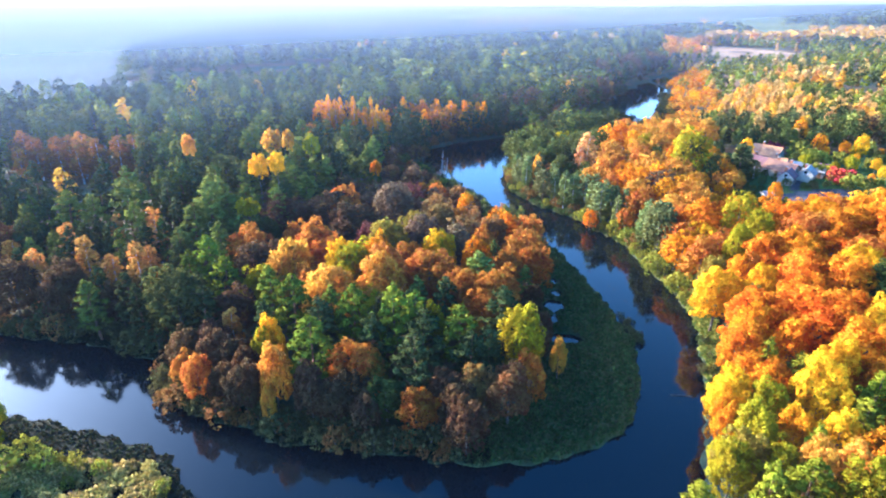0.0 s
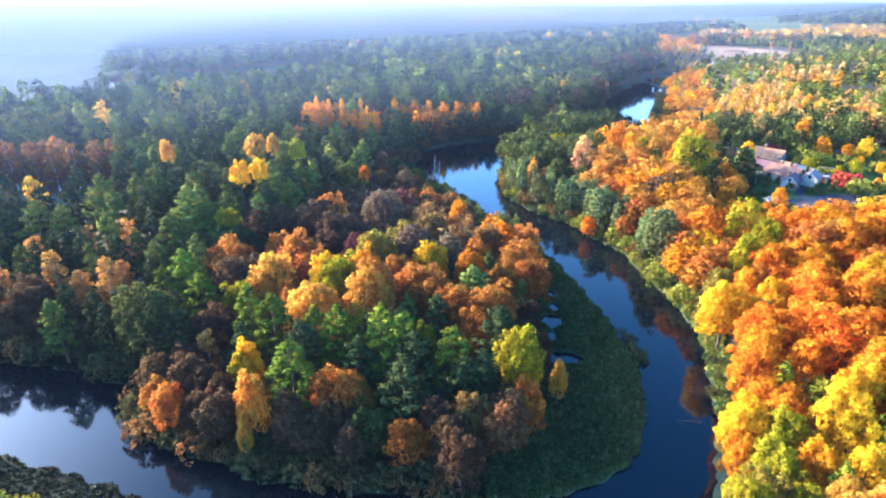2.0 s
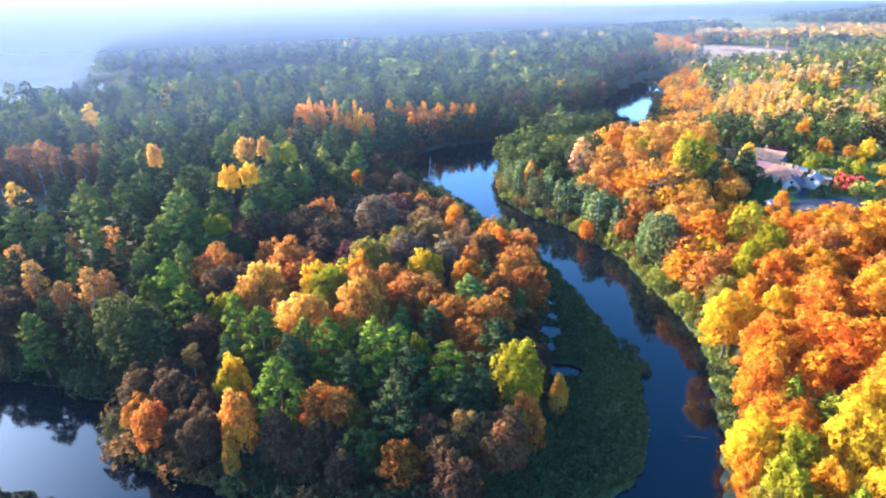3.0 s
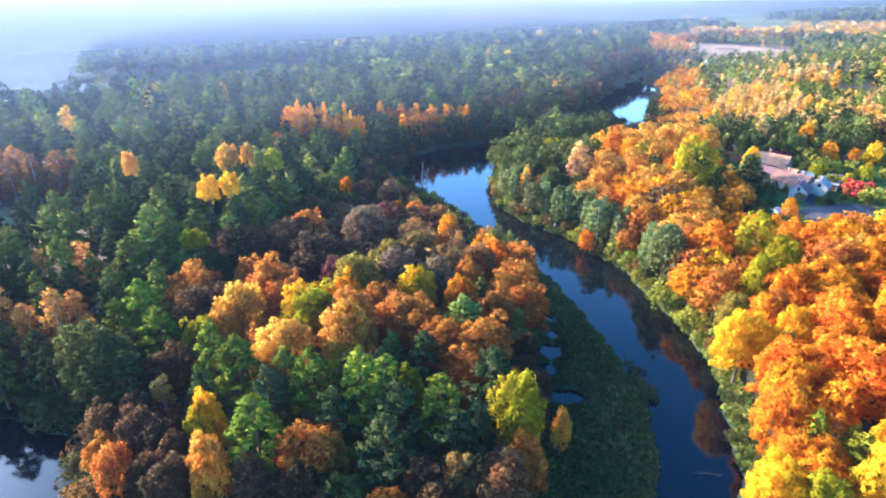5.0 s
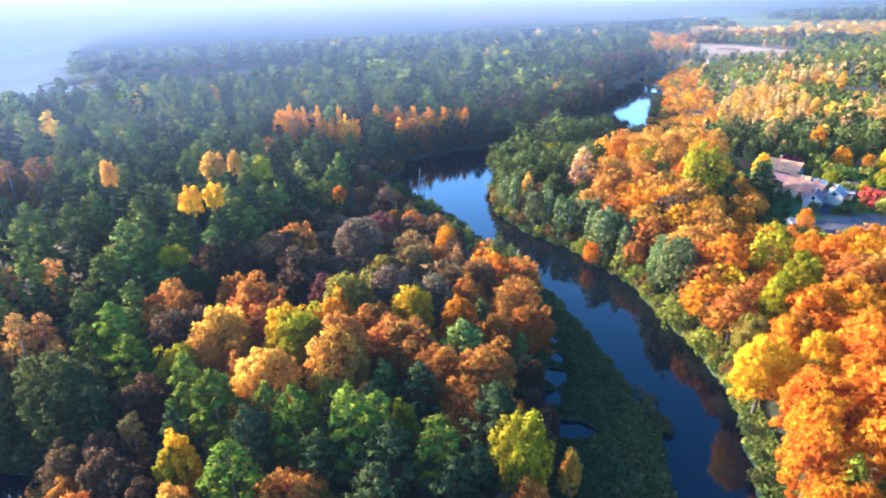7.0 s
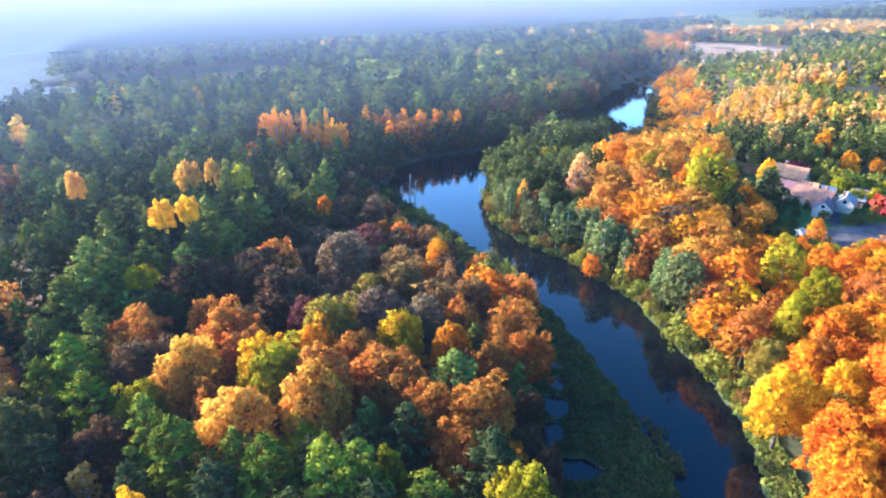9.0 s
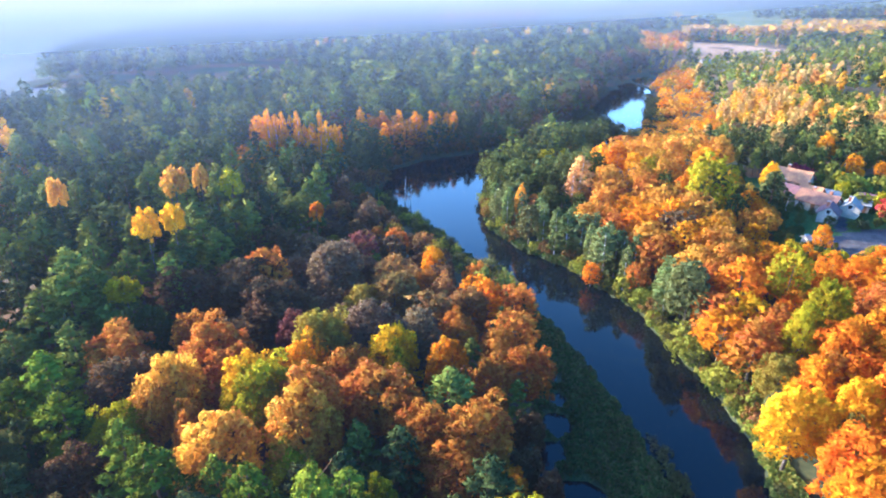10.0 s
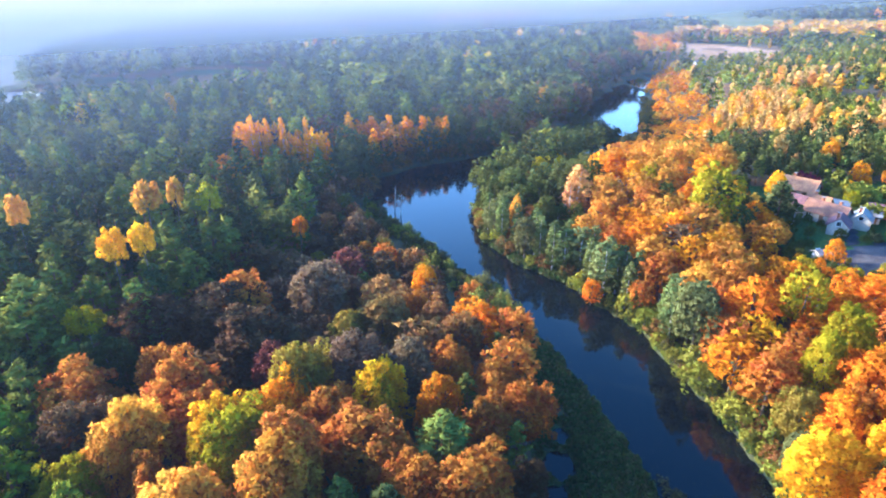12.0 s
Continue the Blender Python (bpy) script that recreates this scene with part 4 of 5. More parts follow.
for x, y, d, east, z in zip(*candidates(45000, 330, 950, 0.8, 0.8, 20, 4)):
    if not free(x, y, 2.6 + 0.002 * y, 0.9) or (y < 500 and d < (8 if east else 5)):
        continue
    p = noise.noise((x * 0.006, y * 0.006, 3.0)) + 0.5 * noise.noise((x * 0.02, y * 0.02, 9.0))
    if p > 0.62 and y > 380 and not east:
        continue
    if east:
        mix, tall, _ = plantation(x, y)
        if y > 600 and x < 0.42 * y:
            mix = "east_rust"
    else:
        mix, tall = "pines" if p < 0.55 else "plantation", 18
        if d < 25:
            mix = "shade_bank"
    hold(x, y, 2.6 + 0.002 * y)
    far1.append((x, y, z, tall * rng.uniform(0.8, 1.15), 1.45, choose(MIX[mix])))
    if len(far1) > 7000:
        break
mass("far_woods", far1, "far woods of pines and golden trees in the haze", 70, 1.9)
# belts of wood: slope x / y from and to, distance from and to, trees, mix, height
BELTS = [(0.06, 0.46, 900, 1060, 420, "pines", 17), (0.4, 0.56, 735, 800, 130, "larches", 13), (0.52, 0.78, 1200, 1800, 420, "pines", 18), (0.56, 0.85, 760, 1000, 300, "larches", 12), (0.58, 0.86, 640, 730, 170, "plantation", 12),
         (0.2, 0.9, 2300, 3300, 700, "pines", 20), (0.02, 0.19, 1380, 1600, 130, "larches", 16), (-0.12, 0.02, 1150, 1420, 200, "pines", 18), (-0.2, 0.26, 2000, 2900, 420, "pines", 20), (0.13, 0.2, 2900, 3400, 60, "larches", 24),
         (-0.3, -0.02, 1500, 1900, 160, "pines", 18), (-0.5, 0.2, 3200, 4200, 400, "pines", 20), (0.26, 0.5, 1900, 2100, 160, "plantation", 18), (0.25, 0.36, 1070, 1140, 60, "larches", 13)]
for s0, s1, y0, y1, n, mix, h in BELTS:
    for _ in range(n):
        y = rng.uniform(y0, y1)
        x = y * rng.uniform(s0, s1)
        far2.append((x, y, at_height(x, y), h * rng.uniform(0.8, 1.15), 1.6, choose(MIX[mix])))
mass("distant_woods", far2, "distant woodland bands near the horizon", 20, 5.8)
patch("meadow", MEADOW_EDGE, MEADOW, "wide green meadow beyond the woods", 40.0, 2.0)
patch("west_meadow", VALLEY, VALLEY_GRASS, "open misty meadow between pine woods", 40.0, 1.8)
patch("field", FIELD_EDGE, FIELD, "bare pale brown ploughed field", 8.0, 0.15)
patch("lawn", VILLAGE, LAWN, "green village lawn and gardens", 2.0, 0.08)
patch("marsh", MARSH_EDGE, MARSH, "dark wet reed marsh beside the river", 1.0, 0.08)
patch("near_marsh", NEAR_MARSH, DARK_MARSH, "wet reed marsh on the near shore", 1.0, 0.08)
patch("reed_tongue", TONGUE, MARSH, "reedy spit between two river arms", 2.0, 0.08)


# ---- undergrowth along the water ----
def fringe(n, region, lo, hi, tints, h0, h1, skip=None):
    """Shrubs scattered on a strip of bank."""
    (x0, y0), (x1, y1) = region
    x, y = rng.uniform(x0, x1, n), rng.uniform(y0, y1, n)
    d = shore(x, y)
    ok = (d > lo) & (d < hi)
    if skip:
        ok &= ~inside(skip, x, y)
    for a, b, z in zip(x[ok].tolist(), y[ok].tolist(), height(x[ok], y[ok]).tolist()):
        h = rng.uniform(h0, h1)
        tint = tints[int(rng.integers(0, len(tints)))]
        if free(a, b, h * 0.3, 0.6) and tally.get(TINTS[tint][0], 0) < 290:
            plant(tint, a, b, h, True, 1.0, z)


fringe(200, ((40, 70), (60, 104)), 0.3, 2, ["bramble", "russet"], 1.0, 2.0)
fringe(1400, ((44, 110), (64, 160)), 0.8, 7, ["shrub", "shrub", "sallow", "sallow", "bramble", "russet"], 1.2, 5.0)
fringe(60, ((36, 101), (39, 114)), -2.0, 1.2, ["bramble"], 1.2, 2.0)
fringe(3200, ((-60, 65), (4, 88)), 0.0, 4, ["bramble", "bramble", "russet"], 1.6, 4.2, NEAR_MARSH)
fringe(1400, ((-125, 90), (-46, 112)), 0.4, 9, ["bramble", "bramble", "russet"], 2.5, 5.0)
fringe(2600, ((-24, 246), (64, 306)), 0.4, 9, ["alderbush", "russet"], 3.0, 6.0)
fringe(2600, ((46, 296), (140, 440)), 0.6, 15, ["alderbush"], 3.0, 5.5)
fringe(700, ((-14, 165), (24, 235)), 1.0, 8, ["bramble", "shrub"], 1.5, 3.0)
fringe(30, ((-61, 46), (-35, 66)), 2.5, 24, ["sallow", "straw"], 1.2, 2.4)
fringe(900, ((38, 118), (60, 175)), 0.0, 4.5, ["bramble", "shrub", "sallow"], 1.0, 3.0)
fringe(1500, ((16, 158), (56, 262)), 0.4, 7, ["bramble", "russet", "sallow"], 2.0, 4.6)


def reeds(name, label, n, region, test, size, cols):
    """Blades and tufts over wet ground, in one mesh."""
    (x0, y0), (x1, y1) = region
    x, y = rng.uniform(x0, x1, n), rng.uniform(y0, y1, n)
    ok = test(x, y)
    x, y = x[ok], y[ok]
    z = height(x, y)
    ok = z > 0.05
    p = np.stack([x[ok], y[ok], z[ok] + size * 0.45], 1)
    a = rng.uniform(0, 6.283, len(p))
    lean = np.stack([np.cos(a), np.sin(a), rng.uniform(-0.1, 0.9, len(p))], 1)
    v = leaf_blades(p, lean / np.linalg.norm(lean, axis=1, keepdims=True), size, 0.2, rng)
    c = np.array(cols)[rng.integers(0, len(cols), len(p))] * rng.uniform(0.7, 1.3, (len(p), 1))
    me = mesh_of(name, v, blade_faces(len(v)), LEAF_STUFF)
    at = me.color_attributes.new("tint", "FLOAT_COLOR", "POINT")
    at.data.foreach_set("color", np.repeat(np.concatenate([c, np.full((len(c), 1), 0.4)], 1), 3, 0).astype(np.float32).ravel())
    return tagged(new(name, me), label, "reeds", kind="stuff")


# very dark blades; along the peninsula shore this tone stands in for shade
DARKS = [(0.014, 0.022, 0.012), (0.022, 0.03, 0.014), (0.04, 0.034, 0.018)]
GREENS = [(0.05, 0.085, 0.022), (0.08, 0.11, 0.03), (0.11, 0.11, 0.04)]
TUSSOCK = [(0.42, 0.3, 0.085), (0.3, 0.22, 0.06), (0.22, 0.2, 0.05), (0.48, 0.34, 0.12)]
STRAW = [(0.20, 0.22, 0.04), (0.30, 0.28, 0.06), (0.14, 0.19, 0.04)]
reeds("marsh_reeds", "dense green reeds on the marsh", 60000, ((0, 64), (40, 178)), lambda x, y: inside(MARSH_EDGE, x, y) & (noise_at(x, y) > 0.02), 0.75, GREENS)
reeds("near_sedge", "very dark sedge on the near shore", 18000, ((-92, 44), (-31, 80)), lambda x, y: inside(NEAR_MARSH, x, y), 0.42, DARKS)
reeds("near_reeds", "straw-coloured reed tussocks on the near shore", 30000, ((-66, 42), (-33, 66)), lambda x, y: inside(NEAR_MARSH, x, y) & (shore(x, y) > 2.8) & (noise_at(x * 1.3, y * 1.3) > 0.27), 1.1, TUSSOCK)
reeds("bank_reeds", "sunlit yellow-green reeds along the bank", 26000, ((44, 70), (62, 160)), lambda x, y: (shore(x, y) > 0.1) & (shore(x, y) < 4.5), 0.7, STRAW)
reeds("upper_bank_reeds", "green reeds along the eastern bank", 60000, ((14, 150), (62, 262)), lambda x, y: (shore(x, y) > 0.02) & (shore(x, y) < 5), 0.9, GREENS)
reeds("peninsula_reeds", "sedge along the shore, shade put into its colour", 60000, ((-130, 64), (6, 114)), lambda x, y: (shore(x, y) > 0.02) & (shore(x, y) < 4) & ~inside(NEAR_MARSH, x, y), 0.8, DARKS)
reeds("spit_reeds", "reeds on the river spit", 3000, ((76, 300), (110, 355)), lambda x, y: inside(TONGUE, x, y), 1.3, GREENS)
reeds("far_bank_reeds", "reeds on the upper river bank", 9000, ((-16, 165), (24, 240)), lambda x, y: (shore(x, y) > 0.1) & (shore(x, y) < 5), 0.9, GREENS)


# ---- houses ----
PLASTER = two_tone("pale_plaster", (0.42, 0.38, 0.32), (0.33, 0.3, 0.26), 0.5, 0.9, 6.0, 0.2)
TILE = two_tone("red_roof_tile", (0.23, 0.105, 0.06), (0.14, 0.06, 0.045), 0.8, 0.8, 5.0, 0.4)
TILE_ORANGE = two_tone("orange_roof_tile", (0.42, 0.19, 0.08), (0.28, 0.12, 0.06), 0.8, 0.8, 5.0, 0.4)
TILE_DARK = two_tone("brown_roof_tile", (0.16, 0.065, 0.075), (0.10, 0.05, 0.06), 0.8, 0.8, 5.0, 0.4)
SHEET = two_tone("pale_sheet_roof", (0.3, 0.28, 0.26), (0.22, 0.21, 0.2), 0.6, 0.75, 4.0, 0.1)
BRICK = two_tone("chimney_brick", (0.32, 0.12, 0.07), (0.24, 0.1, 0.06), 3.0, 0.9, 12.0, 0.3)
GLASS, _, _, gb = material("window_glass", 0.05)
gb.inputs["Base Color"].default_value = (0.02, 0.025, 0.03, 1)
FRAME = two_tone("white_frame", (0.75, 0.74, 0.7), (0.66, 0.65, 0.62), 3.0, 0.5)
DOOR = two_tone("brown_door", (0.16, 0.08, 0.04), (0.11, 0.06, 0.03), 4.0, 0.6)
# gravel toned far down: the shade over the yard is put into it
GRAVEL = two_tone("shade_toned_gravel", (0.055, 0.052, 0.06), (0.085, 0.08, 0.085), 0.4, 0.95, 5.0, 0.3)


def part(name, bm, mat, parent, label=""):
    me = bpy.data.meshes.new(name)
    bm.to_mesh(me)
    bm.free()
    me.materials.append(mat)
    ob = new(name, me)
    ob.parent = parent
    return tagged(ob, label)


def box(bm, x0, y0, z0, x1, y1, z1):
    v = [bm.verts.new(p) for p in ((x0, y0, z0), (x1, y0, z0), (x1, y1, z0), (x0, y1, z0), (x0, y0, z1), (x1, y0, z1), (x1, y1, z1), (x0, y1, z1))]
    for q in ((3, 2, 1, 0), (4, 5, 6, 7), (0, 1, 5, 4), (1, 2, 6, 5), (2, 3, 7, 6), (3, 0, 4, 7)):
        bm.faces.new([v[i] for i in q])
    return bm


def prism(bm, outline, x0, x1):
    """An outline in y and z drawn out along x."""
    a = [bm.verts.new((x0, y, z)) for y, z in outline]
    b = [bm.verts.new((x1, y, z)) for y, z in outline]
    n = len(outline)
    bm.faces.new(a[::-1])
    bm.faces.new(b)
    for i in range(n):
        bm.faces.new((a[i], a[(i + 1) % n], b[(i + 1) % n], b[i]))
    bmesh.ops.recalc_face_normals(bm, faces=bm.faces)
    return bm


def house(name, label, x, y, turn, length, width, eaves, ridge, roof_mat, wall_mat=None, chimneys=1, openings=3):
    base = tagged(new(name), label, "house", group="houses of the hamlet")
    base.matrix_basis = pose(x, y, at_height(x, y) - 0.1, 0, 0, turn)
    L, W = length / 2, width / 2
    part("wall", prism(bmesh.new(), [(-W, -0.4), (W, -0.4), (W, eaves), (0, ridge - 0.12), (-W, eaves)], -L, L), wall_mat or PLASTER, base)
    o = 0.45
    rise = (ridge - eaves) / W
    for sgn in (-1, 1):
        out = [(0, ridge), (sgn * (W + o), eaves - o * rise), (sgn * (W + o), eaves - o * rise + 0.18), (0, ridge + 0.18)]
        part("roof", prism(bmesh.new(), out, -L - o, L + o), roof_mat, base)
    for k in range(chimneys):
        cx = -L * 0.4 + k * L * 0.9
        bm = box(bmesh.new(), cx - 0.3, 0.25, ridge - 1.0, cx + 0.3, 0.85, ridge + 0.9)
        c = part("chimney", bm, BRICK, base)
        part("cap", box(bmesh.new(), cx - 0.38, 0.17, ridge + 0.9, cx + 0.38, 0.93, ridge + 1.02), SHEET, c)
    for sgn in (-1, 1):
        for k in range(openings):
            cx = -L + (k + 0.5) * length / openings
            ya, yb = sorted((sgn * (W - 0.02), sgn * (W + 0.05)))
            if sgn < 0 and k == openings // 2:
                part("door", box(bmesh.new(), cx - 0.5, ya, 0.1, cx + 0.5, yb, 2.15), DOOR, base, "brown wooden door")
                continue
            w = part("window", box(bmesh.new(), cx - 0.6, ya, 0.95, cx + 0.6, yb, 2.3), FRAME, base)
            yc = sgn * (W + 0.055)
            for j in (-1, 1):
                ya2, yb2 = sorted((yc, sgn * (W + 0.062)))
                part("pane", box(bmesh.new(), cx + j * 0.29 - 0.24, ya2, 1.03, cx + j * 0.29 + 0.24, yb2, 2.22), GLASS, w)
    for sgn in (-1, 1):
        if ridge - eaves > 1.8:
            xa, xb = sorted((sgn * (L - 0.02), sgn * (L + 0.05)))
            w = part("window", box(bmesh.new(), xa, -0.55, eaves - 0.1, xb, 0.55, eaves + 1.1), FRAME, base)
            xa, xb = sorted((sgn * (L + 0.055), sgn * (L + 0.062)))
            part("pane", box(bmesh.new(), xa, -0.46, eaves, xb, 0.46, eaves + 1.0), GLASS, w)
    return base


house("house", "cottage with pale plaster walls and an orange tiled roof", 108, 202, -50, 9, 6.5, 2.7, 5.2, TILE_ORANGE)
house("house", "small cottage with a dark maroon roof beside the garden", 99.5, 191, -55, 6, 5, 2.5, 4.6, TILE_DARK, None, 1, 2)
house("house", "low farmhouse with a weathered brown tiled roof", 103.5, 183, -58, 9, 5.4, 2.6, 4.8, TILE, None, 2, 3)
house("house", "small cottage with a tan tiled roof", 105.8, 190, -50, 5, 4.4, 2.4, 4.2, TILE_ORANGE, None, 1, 2)
house("house", "white cottage with a dark maroon tiled roof", 101.5, 175.5, 50, 5, 4.2, 2.6, 4.4, TILE_DARK, None, 1, 2)
house("house", "white cottage with a grey sheet-metal roof", 109, 178.5, 50, 5, 4.2, 2.6, 4.4, SHEET, None, 1, 2)
house("shed", "low shed with a pale sheet-metal roof", 110.8, 190, -40, 5, 3.6, 2.2, 3.0, SHEET, None, 0, 2)
house("garage", "pale plastered garage with a sheet-metal roof", 114, 182, -40, 4.2, 3.2, 2.2, 3.0, SHEET, None, 0, 2)
house("shed", "low shed with a dark tiled roof behind the garage", 118.5, 184.5, -40, 5, 4, 2.2, 3.4, TILE_DARK, None, 0, 2)
house("shed", "small garden shed with a pale roof", 90.5, 164.5, 10, 2.4, 2.0, 1.8, 2.3, SHEET, None, 0, 1)
house("barn", "white barn at the edge of the ploughed field", 238, 541, 12, 17, 9, 4.5, 7.5, SHEET, None, 0, 4)
house("barn", "red brick farm building beyond the plantation", 352, 546, 5, 9, 6, 3, 5.5, TILE, BRICK, 0, 3)
patch("yard", [(88, 157), (96, 155), (112, 160), (118, 168), (108, 169), (96, 166)], GRAVEL, "gravel yard coloured dark for its shade", 1.5, 0.14)
patch("path", [(99, 168), (101.5, 168), (108, 178), (115, 191), (112.5, 192), (105.5, 180)], GRAVEL, "pale gravel path to the cottages", 1.0, 0.2)

# garden trees and hedges of the hamlet
GARDEN = [
          ("amber", 128, 206, 8, 1.0), ("amber", 129, 221, 11, 0.8), ("birch", 131, 223, 12, 1.5), ("poplar", 90, 182, 11, 2.4), ("poplar", 92.5, 186, 9, 2.2), ("poplar", 94, 181, 6, 2.4), ("green", 99, 171, 3, 1.5), ("green", 103, 168.5, 2.4, 1.5), ("bramble", 106, 169, 2, 1.3),
          ("green", 87, 181, 6, 1.2), ("green", 86, 178, 5, 1.2), ("green", 93, 184, 5, 1.1), ("green", 90, 176, 4, 1.2), ("mulberry", 111.5, 204, 5, 1.0), ("lime", 124, 197, 4, 1.0), ("lime", 116, 176, 2.5, 1.0), ("yellow", 140, 202, 9, 0.9), ("green", 90, 200, 7, 1.1),
          ("shrub", 109, 197, 2.5, 1.0), ("green", 93, 173, 3.5, 1.1), ("green", 87, 171, 4, 1.1), ("green", 116, 199, 4, 1.0), ("lime", 82, 157, 6.5, 1.2), ("green", 91, 169, 2.5, 1.3), ("lime", 94, 160.5, 1.8, 1.2), ("green", 110, 170, 2.4, 1.3), ("green", 117, 190, 3.6, 1.2),
          ("bramble", 108, 200, 3, 1.2), ("green", 114, 195, 3.4, 1.2), ("green", 119, 203, 5, 1.2), ("green", 106, 207, 6, 1.2), ("green", 114, 209, 7, 1.2), ("green", 122, 206, 5, 1.2), ("green", 86, 192, 7, 1.2), ("green", 84, 187, 7, 1.2), ("green", 88, 168, 3.6, 1.3),
          ("green", 86, 165, 3.4, 1.3), ("green", 93, 166, 2.2, 1.4), ("green", 92, 162, 2.0, 1.4), ("green", 120, 172, 3, 1.3), ("green", 123, 177, 3, 1.3), ("yellow", 97.5, 196, 8.5, 1.1), ("amber", 90.5, 160.5, 6.5, 1.2), ("redbush", 115.5, 172.5, 4.6, 1.2), ("lime", 117.5, 180, 5, 1.3),
          ("lime", 120, 183, 4.5, 1.2), ("shade_pine", 88, 178.5, 13, 1.7), ("green", 97, 180, 3, 1.2), ("green", 107, 172, 2.4, 1.3), ("shrub", 106, 186.5, 1.8, 1.0), ("green", 99, 178, 2.4, 1.2)]
for _ in range(420):
    x, y = rng.uniform(112, 180), rng.uniform(150, 218)
    if inside(VILLAGE, np.array([x]), np.array([y]))[0] and free(x, y, 2.6, 0.85):
        tint = choose([("lime", 2), ("green", 4), ("amber", 1.5), ("yellow", 1), ("pine", 1), ("shrub", 3)])
        plant(tint, x, y, rng.uniform(2.5, 6), False, 1.1)
for tint, x, y, h, wide in GARDEN:
    plant(tint, x, y, h, False, wide)

# ---- haze sheet and ground mist over the far country ----
# sheet imitating aerial haze: opacity and tone are graded by position
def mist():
    m, nodes, links, bsdf = material("haze_veil", 1.0)
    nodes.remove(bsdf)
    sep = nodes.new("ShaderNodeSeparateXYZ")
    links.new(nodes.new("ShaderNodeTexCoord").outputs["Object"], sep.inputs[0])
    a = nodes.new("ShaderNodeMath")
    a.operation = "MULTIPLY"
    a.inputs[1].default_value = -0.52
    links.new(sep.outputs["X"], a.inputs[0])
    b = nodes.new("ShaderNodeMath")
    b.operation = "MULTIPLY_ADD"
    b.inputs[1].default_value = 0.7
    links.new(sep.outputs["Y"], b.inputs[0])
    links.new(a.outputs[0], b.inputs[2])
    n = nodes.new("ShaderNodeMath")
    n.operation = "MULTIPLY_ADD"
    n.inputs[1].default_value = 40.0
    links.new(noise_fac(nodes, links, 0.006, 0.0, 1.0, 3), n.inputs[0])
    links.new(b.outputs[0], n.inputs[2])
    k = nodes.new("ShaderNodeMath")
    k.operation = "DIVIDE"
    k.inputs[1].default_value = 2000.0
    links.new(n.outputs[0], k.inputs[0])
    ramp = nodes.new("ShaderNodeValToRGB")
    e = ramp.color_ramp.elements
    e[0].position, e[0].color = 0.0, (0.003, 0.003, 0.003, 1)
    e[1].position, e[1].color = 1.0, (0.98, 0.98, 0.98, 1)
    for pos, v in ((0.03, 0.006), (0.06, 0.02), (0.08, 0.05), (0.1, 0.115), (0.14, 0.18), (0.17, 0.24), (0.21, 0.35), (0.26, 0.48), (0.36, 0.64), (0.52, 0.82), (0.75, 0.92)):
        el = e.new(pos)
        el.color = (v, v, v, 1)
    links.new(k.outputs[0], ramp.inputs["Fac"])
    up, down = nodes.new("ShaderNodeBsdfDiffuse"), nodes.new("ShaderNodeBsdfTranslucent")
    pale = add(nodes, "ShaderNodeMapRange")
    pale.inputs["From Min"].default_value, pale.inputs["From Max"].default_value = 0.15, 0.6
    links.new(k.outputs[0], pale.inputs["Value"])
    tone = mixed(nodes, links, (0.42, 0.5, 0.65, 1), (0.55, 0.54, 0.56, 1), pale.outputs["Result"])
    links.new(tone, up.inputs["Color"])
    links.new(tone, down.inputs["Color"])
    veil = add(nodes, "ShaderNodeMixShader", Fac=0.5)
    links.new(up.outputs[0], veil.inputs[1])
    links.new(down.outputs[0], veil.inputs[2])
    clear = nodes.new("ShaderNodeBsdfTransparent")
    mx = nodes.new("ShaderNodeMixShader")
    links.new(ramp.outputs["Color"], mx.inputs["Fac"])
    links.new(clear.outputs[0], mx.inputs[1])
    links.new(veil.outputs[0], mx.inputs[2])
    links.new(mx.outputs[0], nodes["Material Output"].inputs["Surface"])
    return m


HAZE_SHEET = mist()
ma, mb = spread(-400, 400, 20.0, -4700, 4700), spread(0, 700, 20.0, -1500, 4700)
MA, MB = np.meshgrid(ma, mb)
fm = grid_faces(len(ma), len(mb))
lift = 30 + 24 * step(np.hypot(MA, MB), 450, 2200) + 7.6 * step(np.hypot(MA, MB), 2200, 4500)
tagged(new("mist", mesh_of("mist", np.stack([MA.ravel(), MB.ravel(), lift.ravel()], 1), fm, HAZE_SHEET, True)), "translucent sheet added over the woods to imitate blue haze", "mist", kind="stuff")


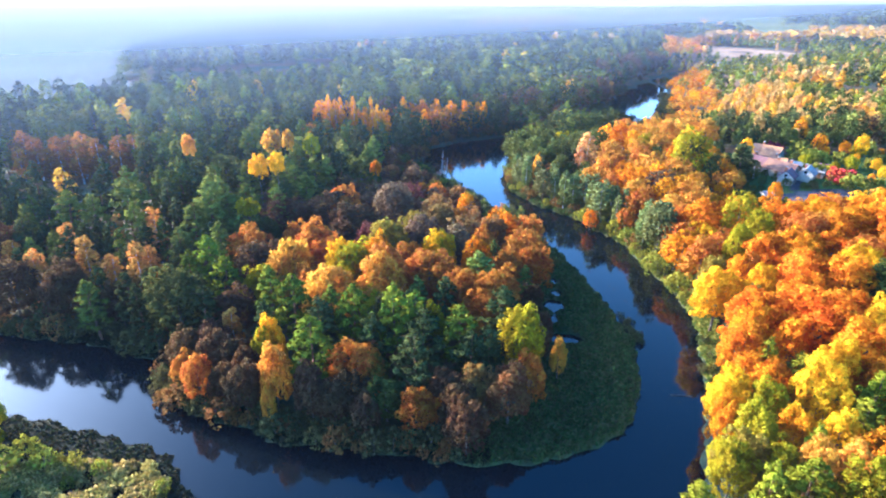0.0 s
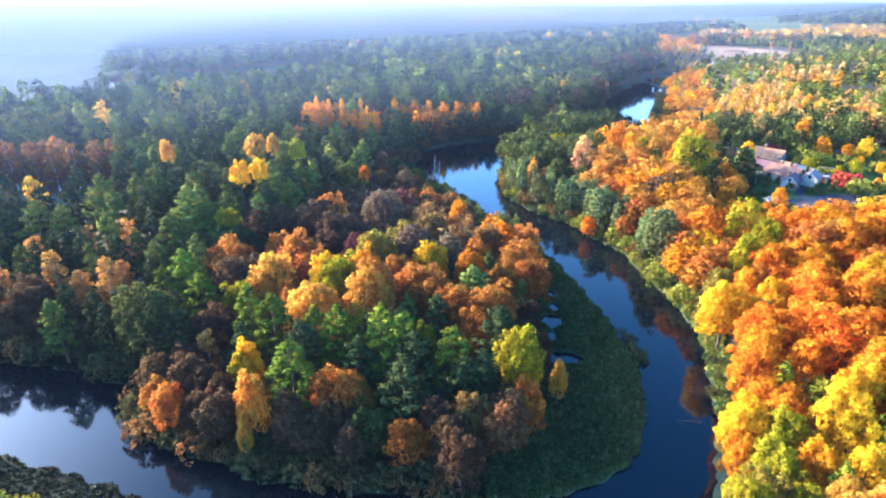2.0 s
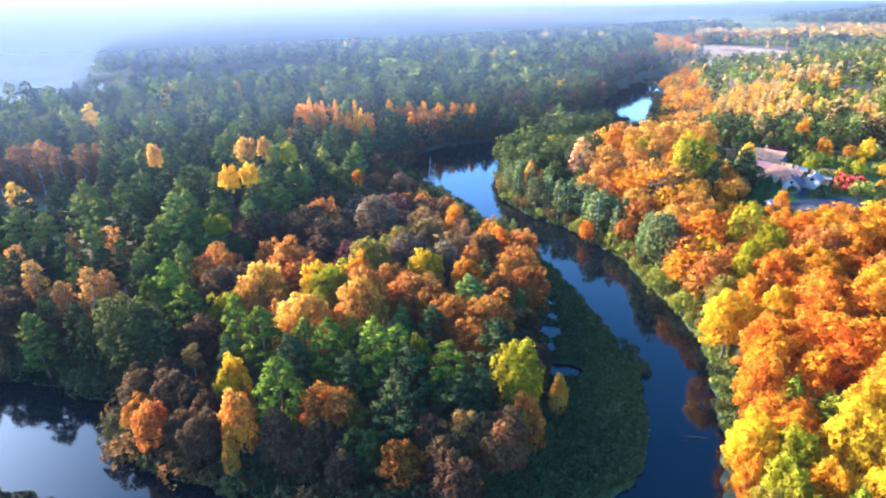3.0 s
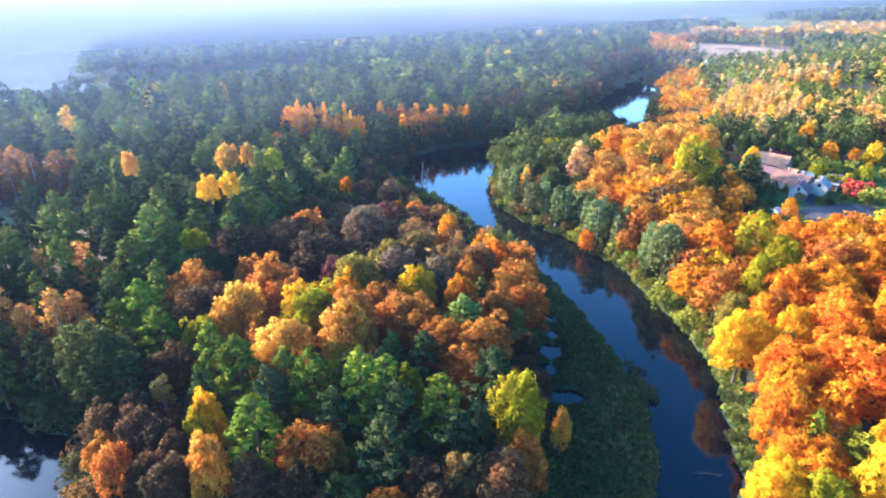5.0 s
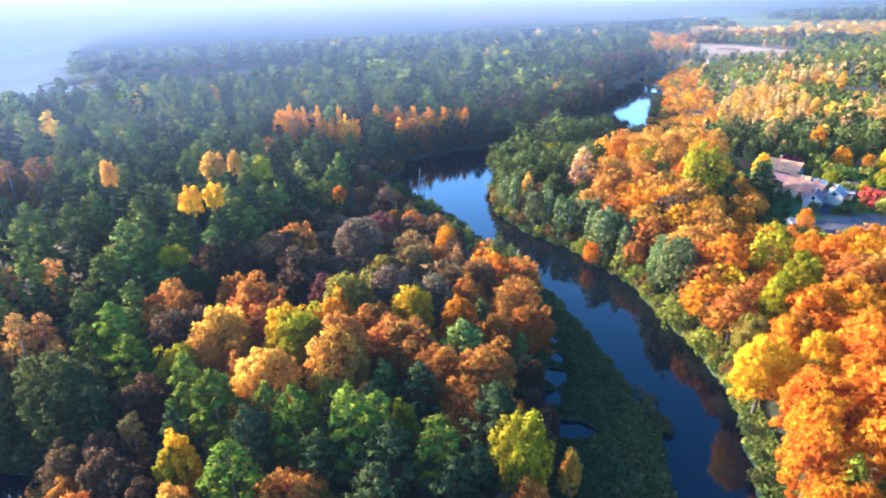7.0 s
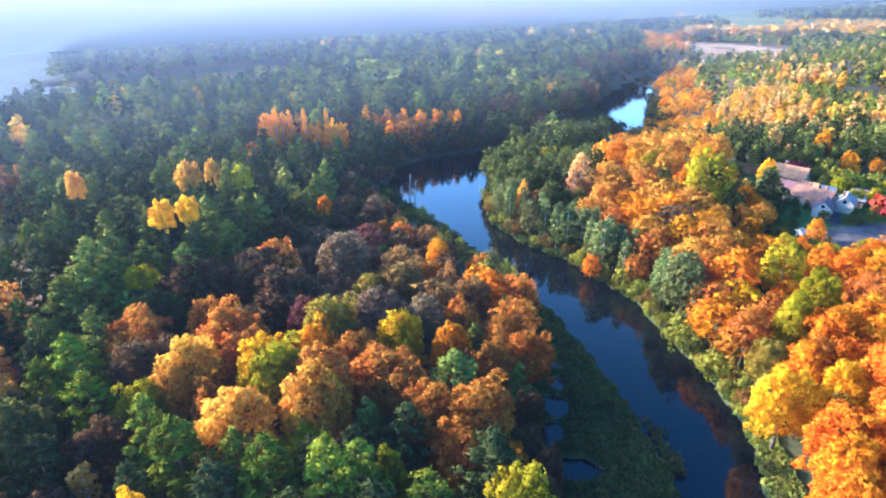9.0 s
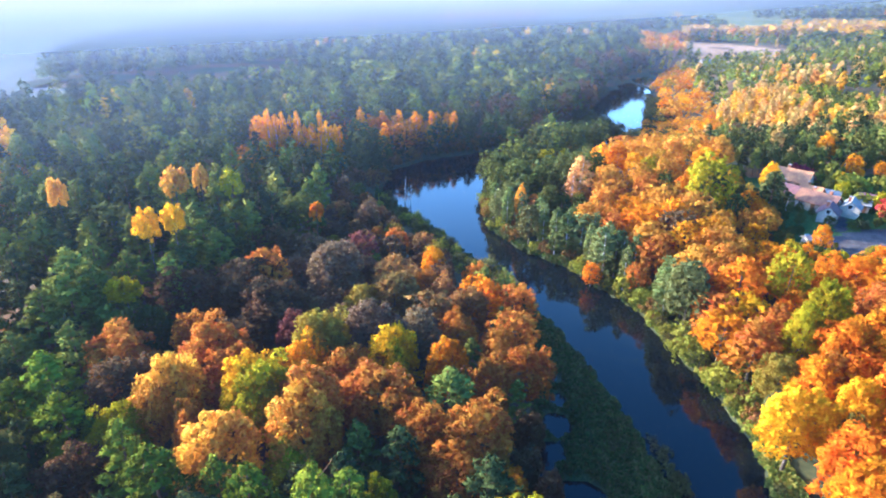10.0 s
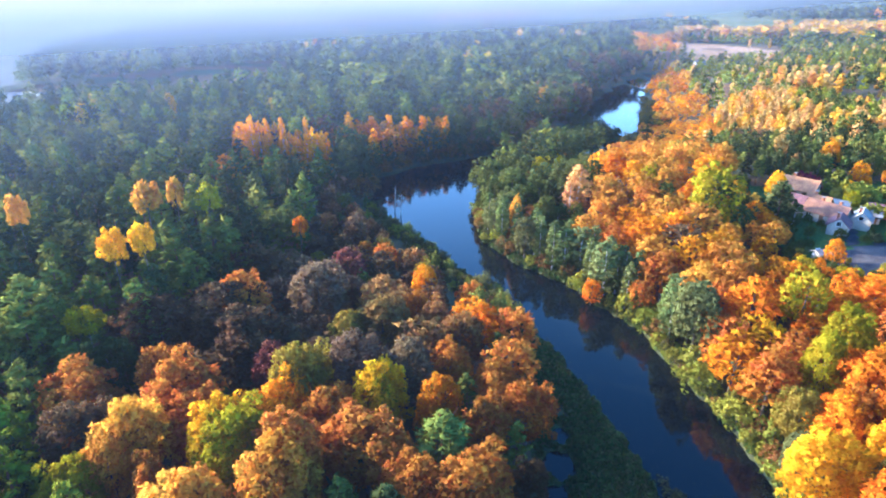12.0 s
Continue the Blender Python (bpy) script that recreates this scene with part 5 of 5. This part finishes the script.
def valley_mist():
    """Ground mist lying in the clearing, torn at its edge."""
    m, nodes, links, bsdf = material("ground_mist", 1.0)
    bsdf.inputs["Base Color"].default_value = (0.46, 0.48, 0.53, 1)
    bsdf.inputs["Specular IOR Level"].default_value = 0.0
    clear = nodes.new("ShaderNodeBsdfTransparent")
    mx = nodes.new("ShaderNodeMixShader")
    thick = add(nodes, "ShaderNodeMapRange")
    thick.inputs["To Min"].default_value, thick.inputs["To Max"].default_value = 0.12, 0.42
    links.new(noise_fac(nodes, links, 0.008, 0.3, 0.7, 4), thick.inputs["Value"])
    links.new(thick.outputs["Result"], mx.inputs["Fac"])
    links.new(clear.outputs[0], mx.inputs[1])
    links.new(bsdf.outputs[0], mx.inputs[2])
    links.new(mx.outputs[0], nodes["Material Output"].inputs["Surface"])
    return m


tagged(new("ground_mist", patch_mesh("ground_mist", VALLEY, 40.0, 5.0, valley_mist())), "pale ground mist lying in the clearing", "mist", kind="stuff")



# ---- dead wood in the river ----
def deadwood(name, label, x, y, z, turn, length, girth_, lean, twigs, wood_mat=None):
    """A bare fallen or leaning trunk with broken branches."""
    r = np.random.default_rng(int(abs(x * 7 + y)))
    base = tagged(new(name), label, "dead tree")
    base.matrix_basis = pose(x, y, z, 0, lean, turn)
    v, f = tube([(0.05 * math.sin(k * 2.0), 0.05 * math.cos(k), length * k / 5) for k in range(6)], [girth_ * (1 - 0.75 * k / 5) for k in range(6)], 7)
    t = new("trunk", mesh_of("trunk", v, f, wood_mat or DEAD, True))
    t.parent = base
    for k in range(twigs):
        a, z0, l = r.uniform(0, 6.28), length * r.uniform(0.3, 0.9), length * r.uniform(0.12, 0.3)
        v, f = tube([(l * u * math.cos(a), l * u * math.sin(a), z0 + l * u * 0.7) for u in (0, 0.5, 1)], [girth_ * 0.35, girth_ * 0.2, 0.02], 5)
        b = new("branch", mesh_of("branch", v, f, wood_mat or DEAD, True))
        b.parent = base


DEAD = two_tone("bleached_wood", (0.42, 0.39, 0.35), (0.28, 0.25, 0.22), 0.8, 0.9, 9.0, 0.4)
deadwood("snag", "pale bare dead trunk at the water's edge", -5.5, 224, -0.3, 20, 9, 0.22, 4, 6)
deadwood("snag", "pale leaning dead trunk at the water's edge", -3.5, 221, -0.3, 80, 7, 0.18, 12, 5)
deadwood("fallen_tree", "dark fallen trunk lying in the river", 41.5, 84.5, 0.02, 175, 3.8, 0.1, 88, 4, BARK)
deadwood("fallen_tree", "fallen tree with branches in the upper river", 120, 398, 0.1, 60, 12, 0.4, 82, 9, BARK)
